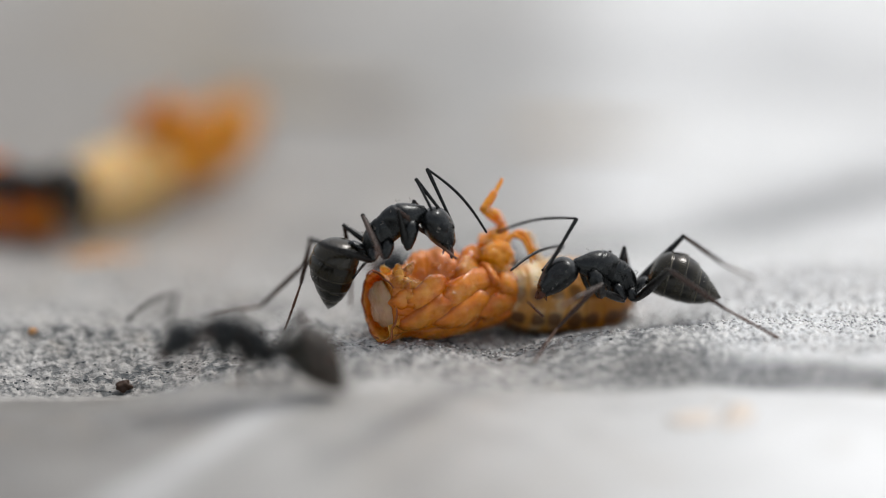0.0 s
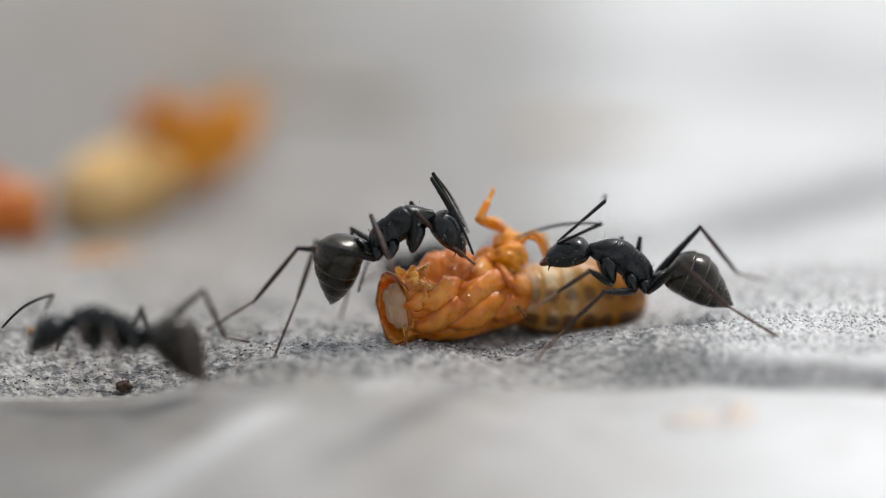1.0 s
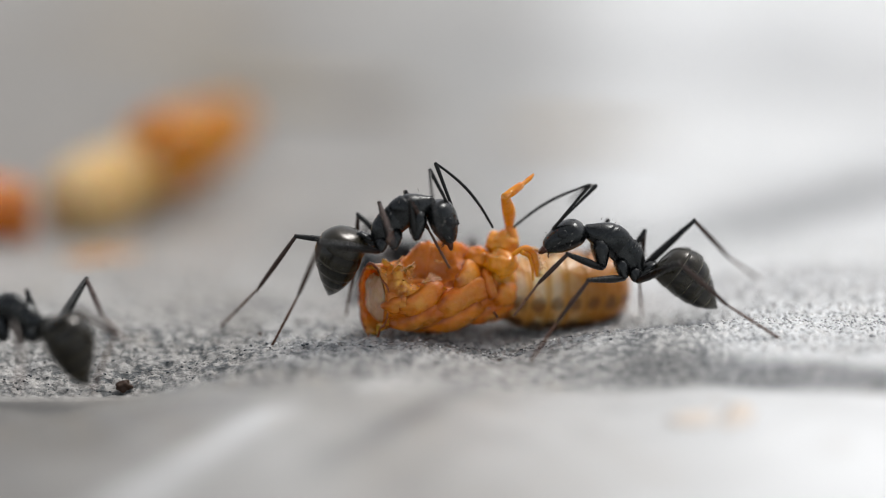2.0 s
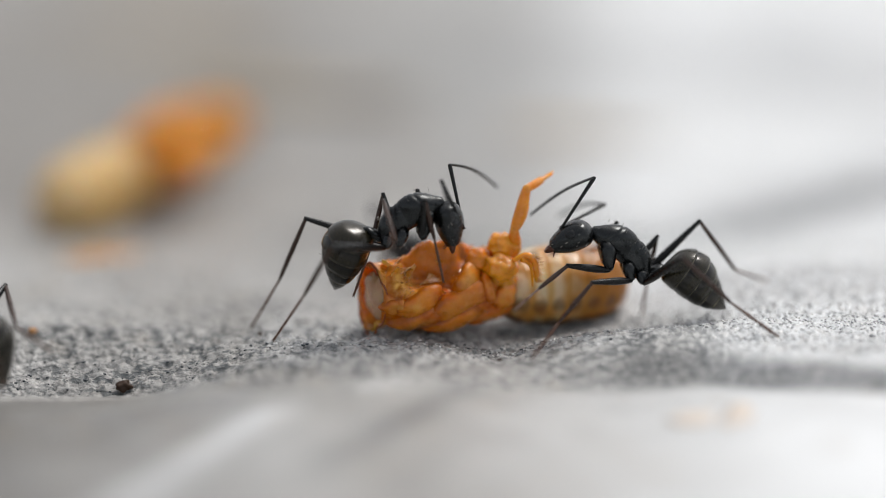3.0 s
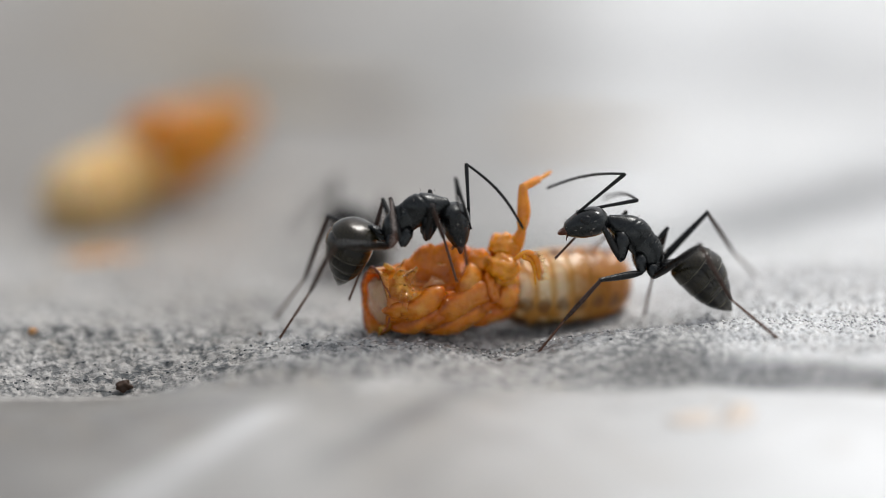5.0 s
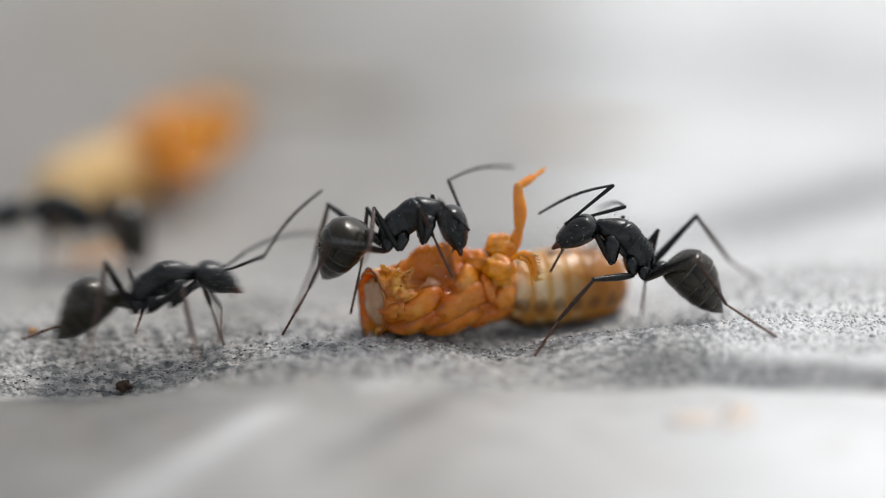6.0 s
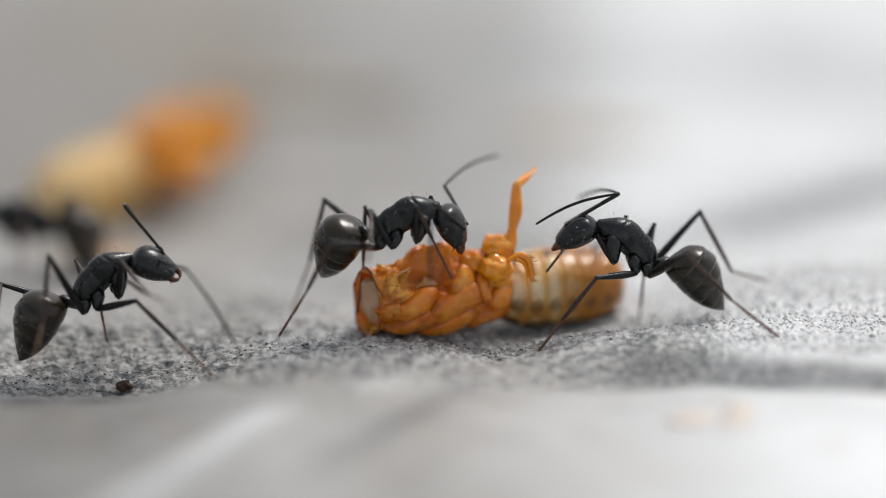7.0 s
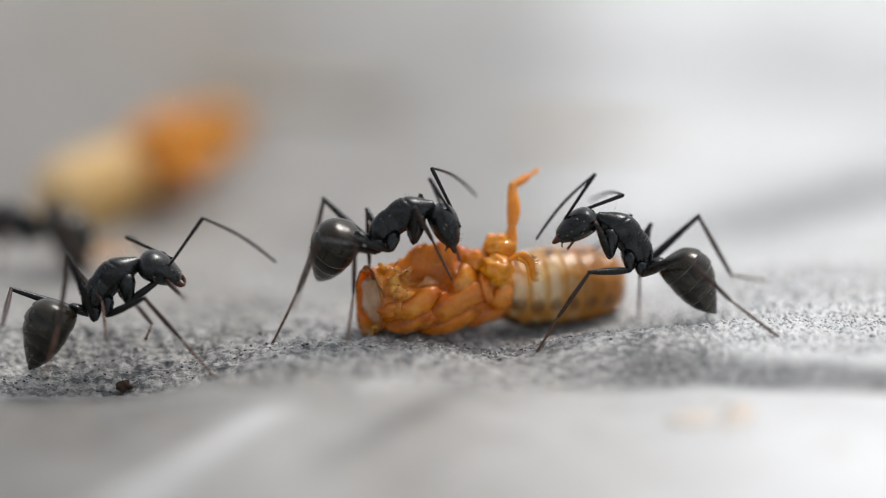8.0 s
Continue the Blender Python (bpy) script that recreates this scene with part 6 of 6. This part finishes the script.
    step(ant_e, "mid", -1, [(0, 0.37, 4.51, 1.52, 0.27, 1.56, 0.97), (1.5, -0.71, 5.15, 1.71, -1.07, 2.31, 0.77), (3, -0.74, 6.45, 1.55, -0.74, 3.59, 0.62),
        (3.5, -0.19, 7.42, 1.34, 0.27, 4.56, 0.55), (4.5, 0.26, 7.93, 1.86, 0.44, 5.34, 0.35), (5, -2.68, 8.73, 1.75, -2.55, 10.89, -0.34),
        (5.8, -11.54, 8.62, 2.37, -11.55, 10.74, 0.24), (6.5, -12.45, 9.04, 2.28, -12.46, 11.15, 0.14),
        (8, -13.35, 8.62, 2.1, -13.51, 10.94, 0.19)])
    step(ant_e, "front", -1, [(0, -0.8, 4.38, 1.05, -2.13, 5.99, -0.18), (1, -1.04, 4.82, 1.3, -2.48, 6.46, 0.24), (1.5, -1.8, 5.03, 1.32, -2.83, 6.64, -0.17),
        (3, -1.45, 6.76, 1.58, -1.77, 4.59, 0.54), (3.5, 0.85, 7.37, 1.09, 1.99, 5.37, 0.34), (4.5, 1.37, 7.89, 1.73, 2.2, 9.03, -0.24),
        (5, -3.22, 9.32, 1.67, -3.78, 10.82, -0.14), (5.8, -12.35, 8.54, 1.91, -13.77, 9.86, 0.46), (6.5, -13.41, 8.52, 1.98, -14.82, 9.79, 0.47),
        (8, -14.19, 8.53, 1.71, -15.71, 9.93, 0.44)])
    feel(ant_e, 1, [(0, -1.57, 2.21, 2.18, -2.38, 0.18, 2.01), (1, -1.92, 3.04, 2.15, -2.4, 1.01, 1.45), (1.5, -2.43, 3.23, 2.1, -2.9, 1.2, 1.4),
        (3, -1.57, 6.18, 1.81, -2.27, 4.38, 2.87), (3.5, 1.82, 6.32, 2.22, 2.65, 4.29, 2.01), (4.5, 2.34, 7.13, 2.56, 3.17, 5.24, 1.78),
        (5, -3.36, 7.61, 2.08, -4.52, 5.74, 2.01), (5.8, -13.8, 6.47, 2.54, -14.84, 4.54, 2.3), (8, -15.52, 6.46, 2.36, -16.54, 4.52, 2.13)])
    feel(ant_e, -1, [(0, -1.44, 5.48, 1.37, -2.32, 7.32, 0.55), (1, -1.78, 5.87, 1.45, -2.32, 7.55, 0.14), (1.5, -2.3, 6.08, 1.4, -2.85, 7.76, 0.08),
        (3, -1.41, 5.81, 1.92, -2.06, 7.86, 2.38), (3.5, 2.02, 8.76, 1.63, 2.93, 10.59, 0.82), (4.5, 2.37, 9.19, 2.06, 3.63, 10.65, 0.99),
        (5, -3.37, 8.43, 2.07, -4.46, 10.17, 1.28), (5.8, -13.9, 9.66, 1.95, -15.27, 11.13, 1.05), (8, -15.65, 9.66, 1.77, -17.04, 11.11, 0.88)])
    roll(pupa, [(0, -2.18, -0.1, 1.0, 4.73, 2.8, 0.82, -34), (0.5, -2.02, -0.1, 0.95, 4.86, 2.8, 0.82, -34), (1, -1.75, -0.1, 0.95, 5.03, 2.8, 0.82, -32),
        (1.5, -2.3, 0, 1.12, 4.85, 2.7, 0.86, -16), (1.7, -2.33, 0.1, 1.2, 5.09, 2.6, 0.9, -10), (2.8, -2.39, 0.5, 1.24, 5.48, 2.6, 1.05, 4),
        (3, -2.39, 0.5, 1.24, 5.48, 2.6, 1.05, 5), (3.5, -1.98, 0.5, 1.15, 5.4, 2.6, 1.05, 5), (4, -2.14, 0.5, 1.07, 5.4, 2.6, 0.99, 2),
        (4.5, -2.23, 0.5, 1.07, 5.48, 2.6, 1.05, 0), (6, -2.39, 0.5, 1.03, 5.48, 2.6, 1.05, 0), (6.5, -2.44, 0.5, 1.02, 5.48, 2.6, 1.05, 0),
        (7, -2.51, 0.5, 1.07, 5.45, 2.6, 1.05, 2), (7.5, -2.39, 0.5, 1.07, 5.45, 2.6, 1.05, 0), (8, -2.47, 0.5, 1.1, 5.4, 2.6, 1.05, 2)])
    bend_tail(pupa, [(0, -8, 6), (1, -8, 6), (1.5, -6, 2), (1.8, -2, 1), (2.8, 6, 1), (8, 6, 1)])
    raise_leg(pupa, [(0, 1.7, 2.05, 3.04, 1.2, 1.09, 3.66, 1.71, 1.57, 4.36), (0.5, 1.8, 2.05, 3.01, 1.11, 1.13, 3.51, 1.61, 1.51, 4.29),
        (1, 1.79, 1.98, 2.85, 1.06, 1.1, 3.35, 1.48, 1.65, 4.07), (1.5, 1.9, 1.55, 3.14, 1.51, 0.51, 3.72, 2.28, 0.73, 4.72),
        (3, 2.09, 0.72, 3.12, 2.45, 0.99, 4.29, 3.18, 1.6, 4.6), (3.5, 2.74, 0.84, 3.04, 2.77, 1.12, 4.25, 3.49, 1.74, 4.57),
        (4, 2.31, 0.92, 3.07, 2.38, 1.21, 4.28, 3.11, 1.79, 4.64), (4.5, 2.34, 0.85, 3.09, 2.4, 1.14, 4.3, 3.18, 1.71, 4.57),
        (6, 2.24, 0.95, 3.08, 2.2, 1.24, 4.29, 2.95, 1.79, 4.66), (6.5, 2.22, 1.17, 3.05, 2.23, 1.45, 4.27, 2.89, 2.15, 4.55),
        (7, 2.05, 1.12, 3.09, 2.17, 1.41, 4.3, 2.72, 2.19, 4.6), (7.5, 2.21, 0.92, 3.1, 2.26, 1.21, 4.32, 2.96, 1.84, 4.63),
        (8, 2.03, 1.14, 3.11, 2.05, 1.75, 4.2, 2.79, 2.34, 4.53)])
    roll(pupa_b, [(0, -6.86, 20.5, 1.65, -12.22, 13, 0.78, -40), (0.6, -6.73, 20.5, 1.84, -12.22, 13, 0.78, -36), (1.2, -6.8, 20.5, 1.65, -12.22, 13, 0.78, -40),
        (1.5, -6.99, 20.5, 1.54, -12.22, 13, 0.82, -50), (2.8, -7.51, 20.5, 1.65, -12.54, 13, 0.75, -85),
        (3.5, -7.47, 20.5, 1.54, -12.54, 13, 0.75, -90), (4, -7.33, 20.5, 1.5, -12.61, 13, 0.78, -80), (4.5, -7.03, 20.5, 1.65, -12.54, 13, 0.78, -50),
        (5.8, -7.55, 20.5, 1.65, -12.72, 13, 0.86, -90), (6.5, -7.62, 20.5, 1.57, -12.72, 13, 0.86, -95),
        (8, -7.51, 20.5, 1.46, -12.65, 13, 0.86, -90)])
    roll(pupa_c, [(0, -12.1, 12.5, 1, -20.8, 13, 0.78, 10), (0.3, -11.87, 12.5, 0.9, -20.44, 13, 0.78, 10), (0.6, -12.19, 12.5, 0.81, -20.8, 13, 0.69, 0),
        (1.2, -12.58, 12.5, 0.72, -21.52, 13, 0.6, 15), (1.5, -12.0, 12.5, 0.81, -21.0, 13, 0.6, 10),
        (2.8, -16.11, 12.5, 0.72, -25.1, 13, 0.42, 0), (4.5, -26.45, 12.5, 0.72, -35.48, 13, 0.23, 0), (8, -30.01, 12.5, 0.72, -39.06, 13, 0.23, 0)])
    crawl(ant_f, [(0, -12.67, 12, 1.94, -14.44, 12, 1.75), (0.2, -13.2, 12, 1.85, -15.07, 12, 1.66), (0.35, -14.98, 12, 1.75, -16.84, 12, 1.66),
        (0.8, -19.23, 12, 1.75, -21.01, 12, 1.66), (8, -47.63, 12, 1.75, -49.41, 12, 1.66)],
        [(0, -15.52, 12, 1.02), (0.2, -16.24, 12, 0.93), (0.35, -18.01, 12, 1.02), (0.8, -22.27, 12, 1.02),
        (8, -50.69, 12, 1.02)],
        [(0, -11.62, 12, 0.93), (0.2, -12.15, 12, 0.75), (0.35, -13.75, 12, 0.84), (0.8, -17.84, 12, 0.84),
        (8, -46.27, 12, 0.84)])
    step(ant_f, "front", 1, [(0, -14.23, 11.76, 1.96, -15.51, 11.55, 0.04), (0.35, -16.58, 11.76, 1.86, -17.99, 11.55, 0.04),
        (0.8, -20.77, 11.75, 1.88, -22.25, 11.55, 0.04), (8, -49.11, 11.64, 1.93, -50.64, 11.55, 0.04)])
    step(ant_f, "mid", 1, [(0, -13.48, 11.2, 2.49, -13.52, 8.94, 0.51), (0.35, -15.9, 11.78, 2.33, -15.93, 9.5, 0.37), (0.8, -20.06, 11.66, 2.38, -20.04, 9.4, 0.39),
        (8, -48.28, 11.33, 2.46, -47.98, 9.1, 0.47)])
    step(ant_f, "hind", 1, [(0, -11.97, 9.77, 2.82, -11.25, 11.55, 0.04), (0.35, -14.42, 9.87, 2.8, -13.73, 11.55, 0.04), (0.8, -18.45, 9.9, 2.79, -17.81, 11.55, 0.04),
        (8, -46.5, 10.01, 2.77, -44.99, 7.2, 1.12)])
    step(ant_f, "hind", -1, [(0, -12.13, 14.54, 1.89, -10.87, 11.36, 0.81), (0.35, -14.65, 14.53, 1.89, -13.52, 11.29, 0.83),
        (0.8, -18.79, 14.53, 1.9, -17.59, 11.31, 0.83), (8, -47.57, 14.51, 1.9, -45.96, 11.51, 0.78)])
    step(ant_f, "mid", -1, [(0, -13.62, 13, 2.25, -13.64, 14.93, -0.06), (0.35, -15.95, 12.56, 2.3, -16.04, 14.55, 0.04), (0.8, -20.14, 12.55, 2.32, -20.28, 14.51, 0.05),
        (8, -48.53, 12.4, 2.33, -49.09, 14.33, 0.09)])
    step(ant_f, "front", -1, [(0, -14.25, 12.51, 1.94, -15.51, 13.7, 0.25), (0.35, -16.6, 12.51, 1.84, -18.02, 13.67, 0.25), (0.8, -20.8, 12.49, 1.85, -22.15, 13.7, 0.24),
        (8, -49.18, 12.36, 1.87, -50.77, 13.35, 0.33)])
    feel(ant_f, 1, [(0, -15.38, 10.76, 2.59, -16.47, 9.05, 1.74), (0.35, -17.84, 10.76, 2.59, -18.91, 9.03, 1.74), (0.8, -22.06, 10.73, 2.6, -23.09, 8.98, 1.75),
        (8, -50.22, 10.74, 2.6, -50.95, 8.82, 1.79)])
    feel(ant_f, -1, [(0, -15.46, 13.57, 2.12, -16.84, 14.62, 0.76), (0.35, -17.96, 13.57, 2.12, -19.36, 14.6, 0.77),
        (0.8, -22.26, 13.57, 2.12, -23.69, 14.56, 0.78), (8, -50.87, 13.51, 2.13, -52.45, 14.31, 0.84)])


motions()
